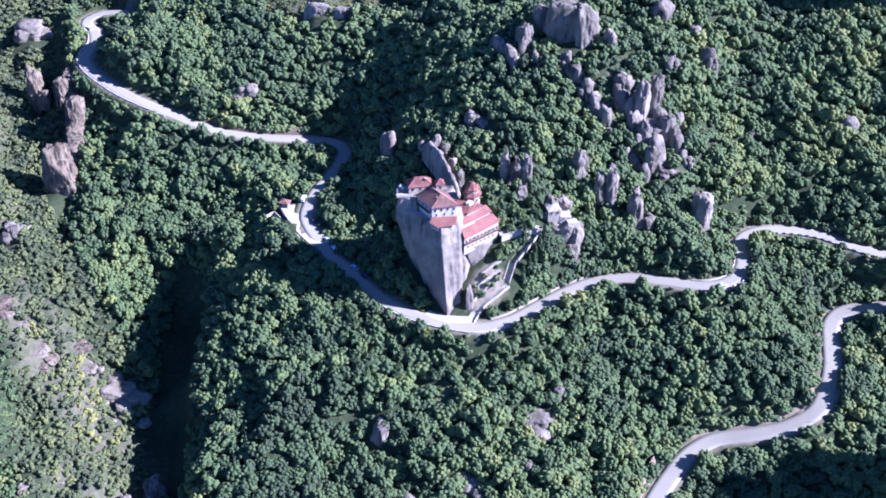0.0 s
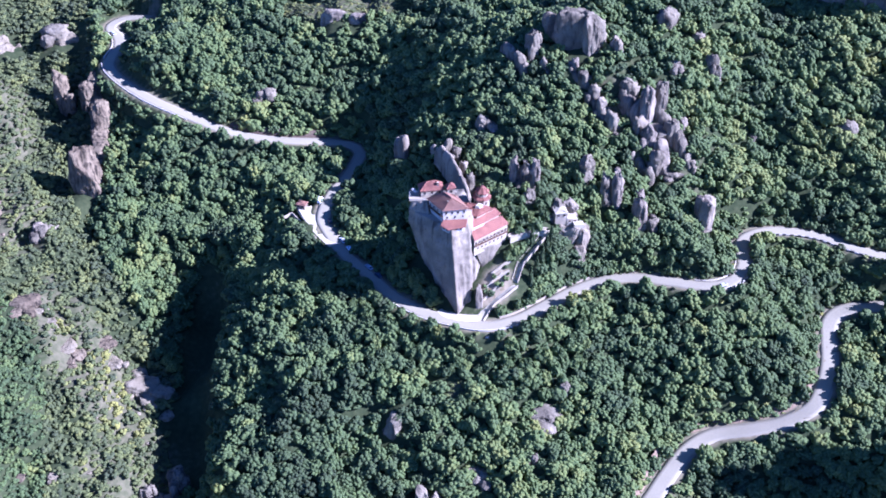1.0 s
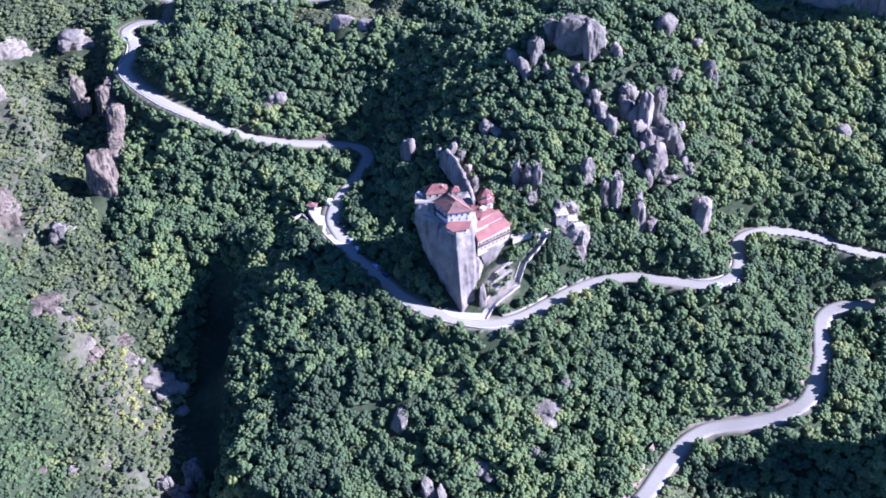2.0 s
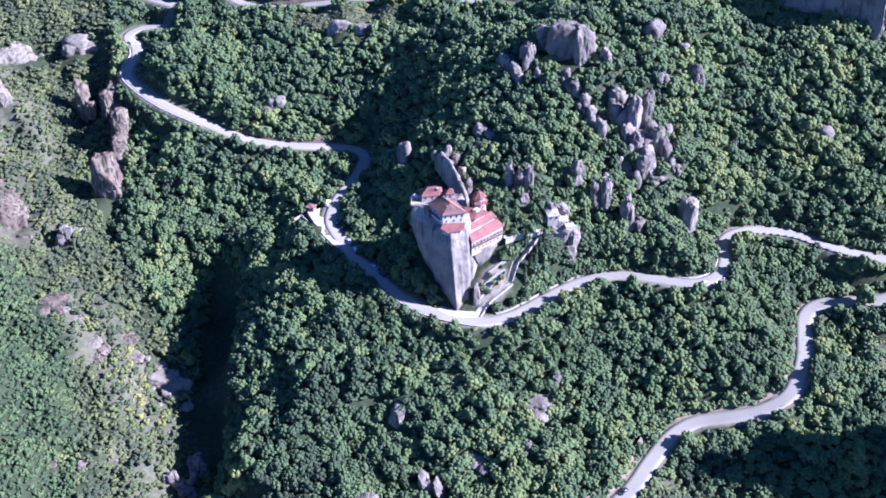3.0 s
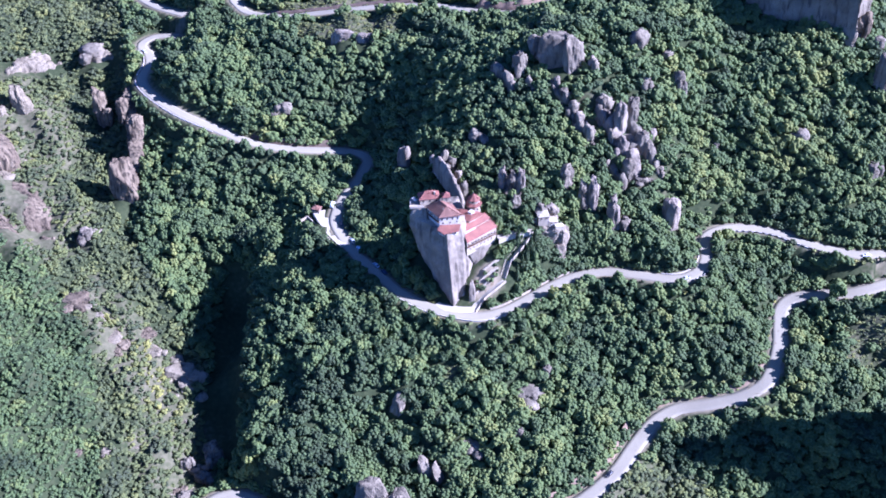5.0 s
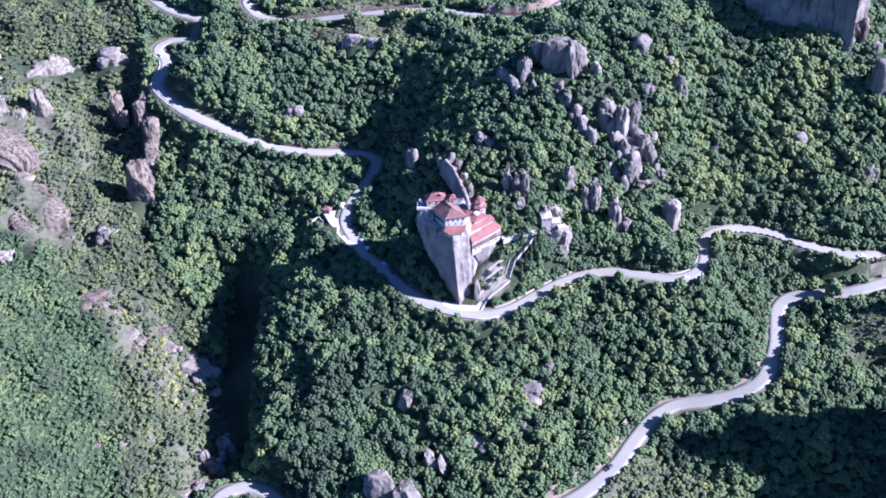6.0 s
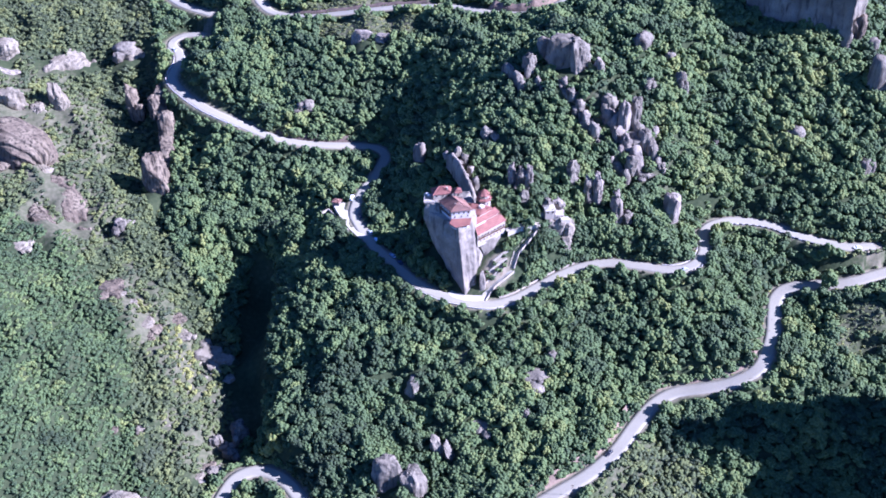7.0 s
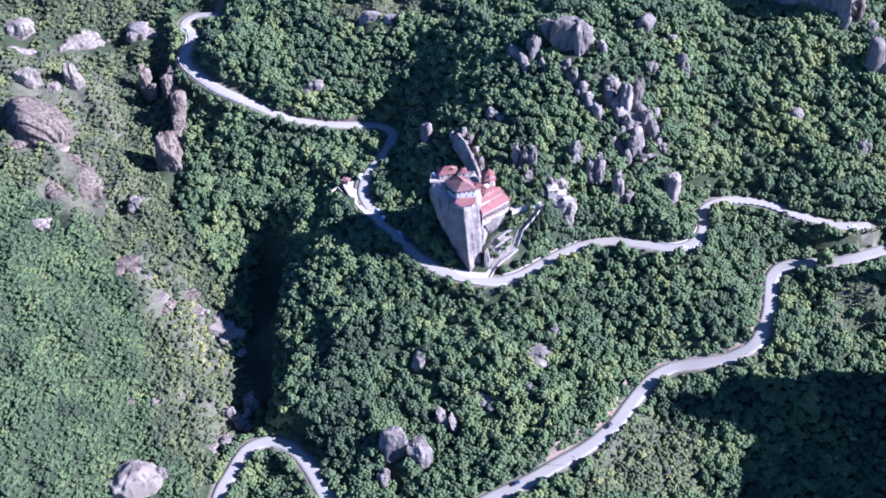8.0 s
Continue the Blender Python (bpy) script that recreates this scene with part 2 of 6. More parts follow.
RIGHT_LOW = [
    (240, -1, -15.0), (234, -20, -23.0), (199, -47, -37.0), (163, -73, -55.0), (121, -83, -60.0), (156, -110, -70.0), (231, -86, -70.0), (91, -123,
    -66.0), (256, -42, -40.0), (249, -112, -80.0),
]
WEST_WOOD = [
    (-127, 116, -1.0), (-156, 114, -5.0), (-190, 70, -18.0), (-175, 100, -10.0), (-105, 62, -2.0), (-96, 132, 10.0), (-187, 136, 5.0), (-219, 122,
    -6.0), (-151, 72, -19.0), (-111, 38, -13.0),
]
HILL = [
    (-108, 187, 42.0), (-137, 223, 51.0), (-166, 210, 48.0), (-180, 249, 52.0), (-75, 218, 70.0), (-78, 177, 33.0), (-31, 169, 61.0), (-6, 143, 62.0),
    (-61, 158, 23.0), (-140, 166, 30.0), (-30, 144, 48.0), (-120, 233, 60.0),
]
TOWER_RIDGE = [
    (-40, 99, 22.0), (-1, 85, 43.0), (-50, 91, 14.0), (-38, 34, 4.0), (-24, 90, 33.0), (-14, 72, 33.0), (10, 103, 54.0), (18, 66, 33.0),
]
RIGHT_HILL = [
    (36, 76, 40.0), (56, 44, 24.0), (62, 32, 12.0), (96, 51, 24.0), (98, 36, 12.0), (133, 54, 22.0), (80, 98, 60.0), (116, 101, 60.0), (115, 77,
    42.0), (75, 132, 94.0), (38, 146, 87.0), (17, 134, 76.0), (116, 145, 100.0), (141, 131, 78.0), (177, 96, 37.0), (219, 111, 50.0), (263, 91, 36.0),
    (214, 75, 19.0), (261, 67, 16.0), (151, 107, 52.0), (181, 150, 72.0), (219, 156, 86.0), (239, 157, 94.0), (274, 134, 72.0), (57, 114, 74.0),
]
TOWER_BASE = [
    (-22, 33, 10.0), (-9, 14, 6.0), (-28, 58, 9.0), (-42, 53, 4.0), (11, -3, 1.0), (17, 3, 4.0), (24, 8, 9.0), (30, 11, 12.0), (33, 17, 16.5), (40, 24, 25.0), (46,
    31, 32.0), (26, 23, 28.0), (36, 29, 31.0), (19, 12, 17.5), (13, 4, 4.0), (10, 50, 34.0),
]
EDGES = [
    (-520, 480, 70.0), (-300, 520, 85.0), (-60, 480, 100.0), (150, 420, 115.0), (330, 300, 105.0), (450, 150, 55.0), (480, -40, 10.0), (430, -170,
    -85.0), (200, -260, -105.0), (-60, -260, -95.0), (-260, -230, -70.0), (-420, -180, -30.0), (-480, 0, 10.0), (-520, 220, 40.0),
]
PILLARS = [  # x, y, z, width, height
    (42, 135, 80, 11.5, 20.4), (94, 108, 66, 12.1, 16.6), (102, 98, 57, 9.8, 28.7), (110, 103, 60, 10.5, 24.9), (116, 91, 48, 10.5, 20.2),
    (103, 87, 48, 7.5, 16.6), (97, 93, 55, 5.3, 11.9), (106, 77, 40, 9.7, 15.8),
]
CRESTS = [  # x, y, z, width, height
    (64, 120, 77, 6.1, 10.9), (69, 113, 72, 6.8, 12.4), (74, 106, 67, 7.2, 12.3), (78, 101, 62, 7.5, 11.2), (83, 94, 57, 8.3, 12.7), (88, 126, 83,
    5.3, 14.8), (123, 97, 53, 6.0, 11.7), (127, 81, 38, 5.3, 8.3), (-31, 113, 40, 8.5, 10.3), (-12, 95, 44, 5.3, 6.5), (-5, 90, 44, 6.8, 11.5), (-1,
    82, 40, 6.8, 13.3), (3, 73, 36, 6.7, 14.1), (7, 60, 33, 6.3, 15.9), (14, 100, 52, 6.8, 7.9), (21, 96, 50, 8.3, 7.3), (47, 124, 76, 5.3, 10.3),
    (50, 119, 74, 4.6, 5.9),
]
BOULDERS = [  # x, y, z, width, height
    (43, -44, -31, 18.8, 13.1), (11, -72, -45, 15.1, 14.9), (-48, -122, -61, 9.9, 13.6), (54, -33, -25, 7.0, 10.5), (37, -69, -39, 5.8, 10.6),
    (-192, -128, -62, 25.7, 23.4), (-181, -120, -63, 7.4, 11.4), (-139, -56, -69, 11.5, 17.1), (-141, -69, -71, 10.6, 8.5),
    (-151, -63, -67, 7.8, 9.5), (-149, -87, -69, 10.4, 8.3),
]
FAR_ROCKS = [  # x, y, z, width, height
    (116, 148, 92, 16.1, 15.1), (120, 126, 77, 9.9, 7.8), (142, 129, 71, 9.9, 17.1), (136, 146, 86, 9.2, 7.2), (218, 110, 45, 15.2, 12.5),
    (259, 88, 32, 10.2, 14.0), (237, 111, 50, 8.4, 3.6), (165, 106, 45, 4.6, 4.0), (116, 76, 37, 10.5, 3.7), (-114, 173, 31, 12.4, 9.9),
    (-121, 168, 29, 7.5, 6.5), (-269, 263, 31, 19.8, 10.8), (-236, 85, -14, 11.1, 10.7), (273, 134, 66, 15.3, 36.8), (273, 160, 85, 9.3, 11.0),
]
OUTCROPS = [  # x, y, z, width, height
    (-232, 32, -23, 17.4, 12.5), (-224, 28, -25, 9.1, 4.3), (-206, 11, -36, 15.7, 6.5), (-190, 19, -40, 9.9, 5.9), (-166, 2, -52, 19.5, 10.7), (-150,
    -17, -58, 8.2, 14.4), (-199, 8, -38, 11.2, 4.4), (-181, 9, -45, 9.8, 4.0), (-218, 23, -28, 9.8, 4.9), (-202, 2, -38, 7.5, 2.9), (-161, -8, -55,
    11.2, 7.1), (-293, 49, -3, 11.5, 5.4), (-328, 128, 10, 14.7, 5.1), (-275, 57, -8, 13.9, 5.6), (-147, -64, -69, 9.3, 4.7), (-153, -82, -68, 9.1,
    5.4), (-157, -94, -67, 7.6, 5.0), (-194, -68, -52, 7.0, 2.7), (-208, -72, -46, 4.9, 2.2),
]


# ---- mesh helpers ----
def mesh_object(name, verts, faces, mat, parent=None, smooth=False):
    data = bpy.data.meshes.new(name)
    data.from_pydata([tuple(v) for v in verts], [], [tuple(f) for f in faces])
    data.materials.append(mat)
    if smooth:
        data.polygons.foreach_set("use_smooth", [True] * len(data.polygons))
    ob = new(name, data)
    ob.parent = parent
    return ob


def array_mesh(name, verts, tris, mat, tint=None, smooth=False):
    """A mesh of many triangles out of arrays."""
    data = bpy.data.meshes.new(name)
    data.vertices.add(len(verts))
    data.vertices.foreach_set("co", np.ascontiguousarray(verts, np.float32).ravel())
    data.loops.add(tris.size)
    data.loops.foreach_set("vertex_index", np.ascontiguousarray(tris, np.int32).ravel())
    data.polygons.add(len(tris))
    data.polygons.foreach_set("loop_start", np.arange(0, tris.size, tris.shape[1], dtype=np.int32))
    data.polygons.foreach_set("use_smooth", np.full(len(tris), smooth))
    data.update(calc_edges=True)
    if tint is not None:
        data.attributes.new("tint", "FLOAT", "POINT").data.foreach_set("value", np.ascontiguousarray(tint, np.float32))
    data.materials.append(mat)
    return new(name, data)


def part(name, bm, mat, parent, label=""):
    data = bpy.data.meshes.new(name)
    bm.to_mesh(data)
    bm.free()
    data.materials.append(mat)
    ob = new(name, data)
    ob.parent = parent
    return tagged(ob, label) if label else ob


# ---- the lie of the land ----
SPOTS = np.array(MAIN_ROAD + MAIN_ROAD_WEST + LOWER_ROAD + UPPER_ROAD + FAR_ROAD + RAVINE + RAVINE_RIM + TOWER_BASE + LEFT_SLOPE + FOREST + RIGHT_LOW + WEST_WOOD + HILL + TOWER_RIDGE + RIGHT_HILL + EDGES, float)
ROADSIDE = len(MAIN_ROAD + MAIN_ROAD_WEST + LOWER_ROAD + UPPER_ROAD + FAR_ROAD)
STEEP = ROADSIDE + len(RAVINE + RAVINE_RIM + TOWER_BASE)


def bend(r2):
    return 0.5 * r2 * np.log(r2 + 1e-9)


def thin_plate():
    xy, n = SPOTS[:, :2] / 100, len(SPOTS)
    m = np.zeros((n + 3, n + 3))
    m[:n, :n] = bend(((xy[:, None] - xy[None]) ** 2).sum(-1)) + np.diag(np.where(np.arange(n) < ROADSIDE, 0.05, np.where(np.arange(n) < STEEP, 0.015, 0.3)))
    m[:n, n], m[:n, n + 1:], m[n, :n], m[n + 1:, :n] = 1, xy, 1, xy.T
    return np.linalg.solve(m, np.r_[SPOTS[:, 2], 0, 0, 0])


PLATE = thin_plate()


def smooth_height(p):
    p = np.atleast_2d(np.asarray(p, float))[:, :2] / 100
    n, out = len(SPOTS), np.empty(len(p))
    for a in range(0, len(p), 20000):
        q = p[a:a + 20000]
        out[a:a + 20000] = bend(((q[:, None] - SPOTS[None, :, :2] / 100) ** 2).sum(-1)) @ PLATE[:n] + PLATE[n] + q @ PLATE[n + 1:]
    return out


def centreline(rows, step=2.0):
    """Even points along a smooth curve through the rows."""
    p = np.array(rows, float)
    p = np.vstack([2 * p[0] - p[1], p, 2 * p[-1] - p[-2]])
    out = []
    for a, b, c, d in zip(p, p[1:], p[2:], p[3:]):
        n = max(2, int(np.linalg.norm(c - b) / step))
        for s in np.arange(n) / n:
            out.append(0.5 * (2 * b + (c - a) * s + (2 * a - 5 * b + 4 * c - d) * s * s + (3 * b - a - 3 * c + d) * s ** 3))
    out = np.array(out + [p[-2]])
    kernel = np.ones(9) / 9
    z = np.convolve(np.pad(out[:, 2], 4, mode="edge"), kernel, "valid")
    out[:, 2] = z
    return out


ROADS = {"main": (centreline(MAIN_ROAD + MAIN_ROAD_WEST), 8.2), "lower": (centreline(LOWER_ROAD), 9.6),
         "upper": (centreline(UPPER_ROAD), 7.5), "far": (centreline(FAR_ROAD), 7.5)}
ROAD_POINTS = np.concatenate([np.c_[line, np.full(len(line), w / 2)] for line, w in ROADS.values()])


def road_distance(p):
    """How far each place is from the nearest road's edge, and that road's height."""
    p = np.atleast_2d(np.asarray(p, float))[:, :2]
    far, level = np.empty(len(p)), np.empty(len(p))
    for a in range(0, len(p), 8000):
        d = np.sqrt(((p[a:a + 8000, None] - ROAD_POINTS[None, :, :2]) ** 2).sum(-1)) - ROAD_POINTS[None, :, 3]
        k = d.argmin(1)
        far[a:a + 8000], level[a:a + 8000] = d[np.arange(len(k)), k], ROAD_POINTS[k, 2]
    return far, level


def ripple(x, y, size, seed):
    """A smooth wandering field out of a few crossed waves."""
    rng = np.random.RandomState(seed)
    out = np.zeros_like(x)
    for k in range(7):
        a, f, s = rng.uniform(0, 6.28), rng.uniform(0.6, 1.9) / size, rng.uniform(0, 6.28)
        out += np.sin((x * np.cos(a) + y * np.sin(a)) * f * 6.28 + s + 1.5 * np.sin((x * np.sin(a) - y * np.cos(a)) * f * 3 + s))
    return out / 3.5


def blob(p, x, y, rx, ry, turn=0.0):
    """1 in the middle of an oval of the plan, 0 outside it."""
    c, s = math.cos(radians(turn)), math.sin(radians(turn))
    u, v = ((p[:, 0] - x) * c + (p[:, 1] - y) * s) / rx, ((p[:, 1] - y) * c - (p[:, 0] - x) * s) / ry
    return np.clip(1.6 * (1 - u * u - v * v), 0, 1)


def ground_height(p):
    p = np.atleast_2d(np.asarray(p, float))
    h = smooth_height(p)
    far, level = road_distance(p)
    calm = 1 - np.maximum(blob(p, 14, 14, 70, 60), 0.85 * blob(p, -5, 130, 65, 60))
    h = h + calm * (3.6 * ripple(p[:, 0], p[:, 1], 46, 3) + 3.0 * ripple(p[:, 0], p[:, 1], 95, 5) + 0.5 * ripple(p[:, 0], p[:, 1], 13, 4))
    h = h - 17 * gorge(p)
    s = np.clip((far - 2.4) / 7.0, 0, 1)
    s = s * s * (3 - 2 * s)
    return (level - 0.08) * (1 - s) + h * s


GORGE = centreline([(-140, 78, 0.2), (-133, 55, 1), (-132, 28, 1), (-129, 4, 1), (-130, -25, 1), (-127, -48, 0.7), (-124, -64, 0.1)], 3.0)


def gorge(p):
    """1 along the bottom of the narrow gorge, 0 away from it."""
    d = np.sqrt(((p[:, None, :2] - GORGE[None, :, :2]) ** 2).sum(-1))
    k = d.argmin(1)
    side = np.where(p[:, 0] > GORGE[k, 0], 8.0, 20.0)
    return np.clip(1.15 - d[np.arange(len(k)), k] / side, 0, 1) ** 0.8 * GORGE[k, 2]


def meadow(p):
    """Open grass: by the upper road, in the valley to the east, on the saddle under the rock."""
    return np.maximum.reduce([blob(p, -78, 232, 50, 19, -4), blob(p, -70, 275, 70, 14), blob(p, 243, -8, 24, 17, 20) * 0.75, blob(p, 0, -38, 8, 5, 30), blob(p, 30, -20, 10, 6)])


def bare(p):
    """Stony ground: the flank over the ravine, the western crags, crag feet on the east ridge."""
    return np.maximum.reduce([blob(p, -195, 5, 75, 24, -52), blob(p, -310, 170, 60, 90, 20) * 0.8, blob(p, -160, -60, 30, 40) * 0.9,
                              blob(p, 105, 95, 45, 28, -30) * 0.5, blob(p, -270, 90, 45, 45) * 0.8, blob(p, 105, -105, 40, 32, 20) * 0.7])


def ground_cover(p):
    near = (np.abs(p[:, 0] + 30) < 450) & (p[:, 1] > -330) & (p[:, 1] < 500)
    out = np.zeros(len(p))
    q = p[near]
    verge = np.clip(1 - (road_distance(q)[0] - 0.5) / 2.5, 0, 1)
    out[near] = np.maximum.reduce([0.75 * verge, 0.26 * meadow(q), np.where(q[:, 1] > 60, 0.4, 0.33) * bare(q), 0.95 * blob(q, 19.5, 8, 12, 8, 30), 0.2 * blob(q, 243, -8, 24, 17, 20)]) + 0.06 * ripple(q[:, 0], q[:, 1], 30, 21)
    return out


def make_ground():
    xs, ys = np.arange(-400, 340.1, 2.8), np.arange(-250, 420.1, 2.8)
    outer_x = np.r_[-4600, -2400, -1300, -800, -560, -460, xs, 400, 500, 700, 1100, 2000, 4600]
    outer_y = np.r_[-4600, -2600, -1500, -900, -600, -400, -310, ys, 480, 600, 800, 1200, 2200, 4600]
    gx, gy = np.meshgrid(outer_x, outer_y)
    p = np.c_[gx.ravel(), gy.ravel()]
    inside = (np.abs(p[:, 0] + 30) < 450) & (p[:, 1] > -330) & (p[:, 1] < 500)
    z = np.empty(len(p))
    z[inside] = ground_height(p[inside])
    q = np.c_[np.clip(p[~inside, 0], -480, 420), np.clip(p[~inside, 1], -330, 500)]
    z[~inside] = smooth_height(q) + 12 * ripple(p[~inside, 0], p[~inside, 1], 700, 9)
    w, n = len(outer_x), len(p)
    a = (np.arange(len(outer_y) - 1)[:, None] * w + np.arange(w - 1)[None]).ravel()
    quads = np.c_[a, a + 1, a + w + 1, a + w]
    ob = array_mesh("ground", np.c_[p, z], quads, EARTH, ground_cover(p), smooth=True)
    return tagged(ob, "steep hillside of dry earth, grass and scrub", "ground", kind="structure")


ground = make_ground()


def make_road(name, line, width, label):
    tangent = np.gradient(line[:, :2], axis=0)
    tangent /= np.linalg.norm(tangent, axis=1)[:, None]
    side = np.c_[-tangent[:, 1], tangent[:, 0]]
    across = np.array([-0.5, -0.49, -0.25, 0, 0.25, 0.49, 0.5]) * width
    lift = np.array([-0.4, 0.06, 0.1, 0.13, 0.1, 0.06, -0.4])
    verts = np.concatenate([np.c_[line[:, :2] + side * o, line[:, 2] + h] for o, h in zip(across, lift)])
    n, k = len(line), len(across)
    faces = [(j * n + i, j * n + i + 1, (j + 1) * n + i + 1, (j + 1) * n + i) for j in range(k - 1) for i in range(n - 1)]
    ob = mesh_object(name, verts, [f[::-1] for f in faces], ASPHALT, smooth=True)
    return tagged(ob, label, "road", kind="structure")


make_road("road_main", *ROADS["main"], "pale worn asphalt road winding round the rock")
make_road("road_lower", *ROADS["lower"], "pale asphalt road climbing the lower slope")
make_road("road_upper", *ROADS["upper"], "pale asphalt road along the upper hillside")
make_road("road_far", *ROADS["far"], "pale asphalt road bend on the far hillside")


# ---- rocks ----
def rock_mesh(name, width, height, seed, style, mat, levels=4, lobes=0):
    """A weathered rock: a ball drawn out into a boulder, a pillar or a low outcrop, with clefts, ledges and hollows."""
    bm = bmesh.new()
    bmesh.ops.create_icosphere(bm, subdivisions=levels, radius=1)
    rng = random.Random(seed)
    off = Vector((rng.uniform(-90, 90), rng.uniform(-90, 90), rng.uniform(-90, 90)))
    cleft = [(rng.uniform(0, 6.28), rng.uniform(0.10, 0.2), rng.uniform(0.18, 0.36)) for _ in range(4 if style == "pillar" else 3)]
    cuts = []  # flat faces where slabs have fallen away
    for _ in range(14):
        a, e = rng.uniform(0, 6.28), rng.uniform(-0.15, 0.2) if style == "pillar" else rng.uniform(-0.3, 0.35)
        cuts.append((Vector((math.cos(a) * math.cos(e), math.sin(a) * math.cos(e), math.sin(e))), rng.uniform(0.74, 1.0)))
    cuts.append((Vector((rng.uniform(-0.4, 0.4), rng.uniform(-0.4, 0.4), 1)).normalized(), rng.uniform(0.72, 0.95)))
    lean = Vector((rng.uniform(-0.12, 0.12), rng.uniform(-0.1, 0.1), 0))
    for v in bm.verts:
        d = v.co.normalized()
        up = d.z
        if style == "pillar":  # straight flanks, a rounded head, a foot that widens
            flat = math.hypot(d.x, d.y) + 1e-6
            r = min(1.0, (1 - max(0, up) ** 4) ** 0.5 + 0.05)
            p = Vector((d.x / flat, d.y / flat, 0)) * r * min(1, flat * 1.9) * (1.0 + 0.15 * max(0, -up) + 0.16 * math.sin(up * 6 + seed))
            p.z = up
        elif style == "dome":  # a smooth hump with curved bands worn into it
            p = Vector((d.x, d.y, d.z)) * (1 + 0.03 * math.sin(14 * (d.z + 0.35 * d.x) + 3 * noise.noise(d * 1.5 + off)))
        elif style == "whaleback":  # a long hump, steeply broken off at its southern end
            p = Vector((d.x, d.y, d.z)) * (1 + 0.10 * noise.noise(d * 1.6 + off))
            band = math.atan2(p.z + 0.25, p.y + 0.3) + 0.15 * p.x
            p *= 1 + 0.03 * math.sin(17 * band + 1.2 * noise.noise(d * 2.2 + off)) + 0.015 * math.sin(39 * band + 2 * noise.noise(d * 3 + off))
            for way, at in ((Vector((-0.75, -0.62, 0.25)), 0.62 + 0.1 * noise.noise(d * 4 + off)), (Vector((-0.2, -0.9, 0.1)), 0.82), (Vector((0.3, 0.2, 1)).normalized(), 0.86)):
                p -= way * max(0, p.dot(way.normalized()) - at) * 0.9
            v.co = (p.x * width / 2, p.y * width / 2 * 0.66, (p.z * 0.6 - 0.12 * p.x + 0.06) * height)
            continue
        elif style == "slab":  # a tilted block with few flat faces and worn corners
            k = 1.0 / max(abs(d.x), abs(d.y), abs(d.z)) ** 0.6
            p = d * k * 0.84
            p.z += 0.32 * p.x - 0.1 * p.y
            p *= 1 + 0.1 * noise.noise(p * 1.1 + off) + 0.05 * noise.noise(p * 3.1 + off) - 0.16 * max(0, 0.22 - abs(noise.noise(p * 1.7 + off)))
            for way, at in cuts:
                p -= way * max(0, p.dot(way) - at * 0.8) * 0.95
            p *= 1 + 0.07 * noise.noise(p * 4.3 + off) - 0.2 * max(0, 0.12 - abs(noise.noise(Vector((p.x * 1.9, p.y * 1.9, p.z * 0.7)) + off)))
            v.co = (p.x * width / 2, p.y * width / 2 * 0.85, (p.z * 0.52 + 0.3) * height)
            continue
        elif style == "outcrop":
            p = Vector((d.x, d.y, d.z * 0.9))
        else:
            k = 1.0 / max(abs(d.x), abs(d.y), abs(d.z)) ** 0.35
            p = d * k * 0.92
        a = math.atan2(p.y, p.x)
        dent = sum(depth * math.exp(-((((a - at + 3.14) % 6.28) - 3.14) / w) ** 2) for at, w, depth in cleft) * (1 - 0.5 * abs(up))
        q = p * 1.3 + off
        n1, n2, n3 = noise.noise(q * 0.9), noise.noise(q * 2.3), noise.noise(Vector((q.x * 5, q.y * 5, q.z * 3)))
        n4 = noise.noise(Vector((q.x * 9, q.y * 9, q.z * 6)))
        crack = abs(noise.noise(Vector((q.x * 2.6, q.y * 2.6, q.z * 1.0)))) ** 0.6
        ledge = 0.10 * noise.noise(Vector((off.x, off.y, p.z * 4.5 + n1)))
        if style == "dome":
            p = p * (1 + 0.24 * n1 + 0.1 * n2 + 0.05 * n3 - 0.45 * dent)
            for way, at in cuts[::3]:
                p -= way * max(0, p.dot(way) - at) * 0.8
            p += lean * (p.z + 1)
            v.co = (p.x * width / 2, p.y * width / 2 * 0.85, (p.z * 0.62 + 0.2) * height)
            continue
        p = p * (0.86 + 0.32 * n1 + 0.2 * n2 + 0.12 * n3 + 0.06 * n4 + 0.26 * crack + ledge - dent)
        for way, at in cuts:
            over = p.dot(way) - at - 0.1 * n2
            if over > 0:
                p -= way * over * 0.88
        p += lean * (p.z + 1)
        v.co = (p.x * width / 2, p.y * width / 2 * 0.9, (p.z * 0.5 + 0.36) * height)
    for k in range(lobes):  # lower shoulders grown on to the main body
        a, s = rng.uniform(0, 6.28), rng.uniform(0.45, 0.75)
        low = 0.42 if style == "pillar" else 0.6
        side = rock_mesh(name, width * s, height * rng.uniform(low, low + 0.35), seed * 7 + k + 1, style, mat, max(3, levels - 1))
        side.transform(Matrix.Translation((math.cos(a) * width * 0.42, math.sin(a) * width * 0.42, -0.05 * height)) @ Matrix.Rotation(a, 4, "Z"))
        bm.from_mesh(side)
        bpy.data.meshes.remove(side)
    data = bpy.data.meshes.new(name)
    bm.to_mesh(data)
    bm.free()
    data.polygons.foreach_set("use_smooth", [True] * len(data.polygons))
    data.materials.append(mat)
    return data


ROCK_FEET = []


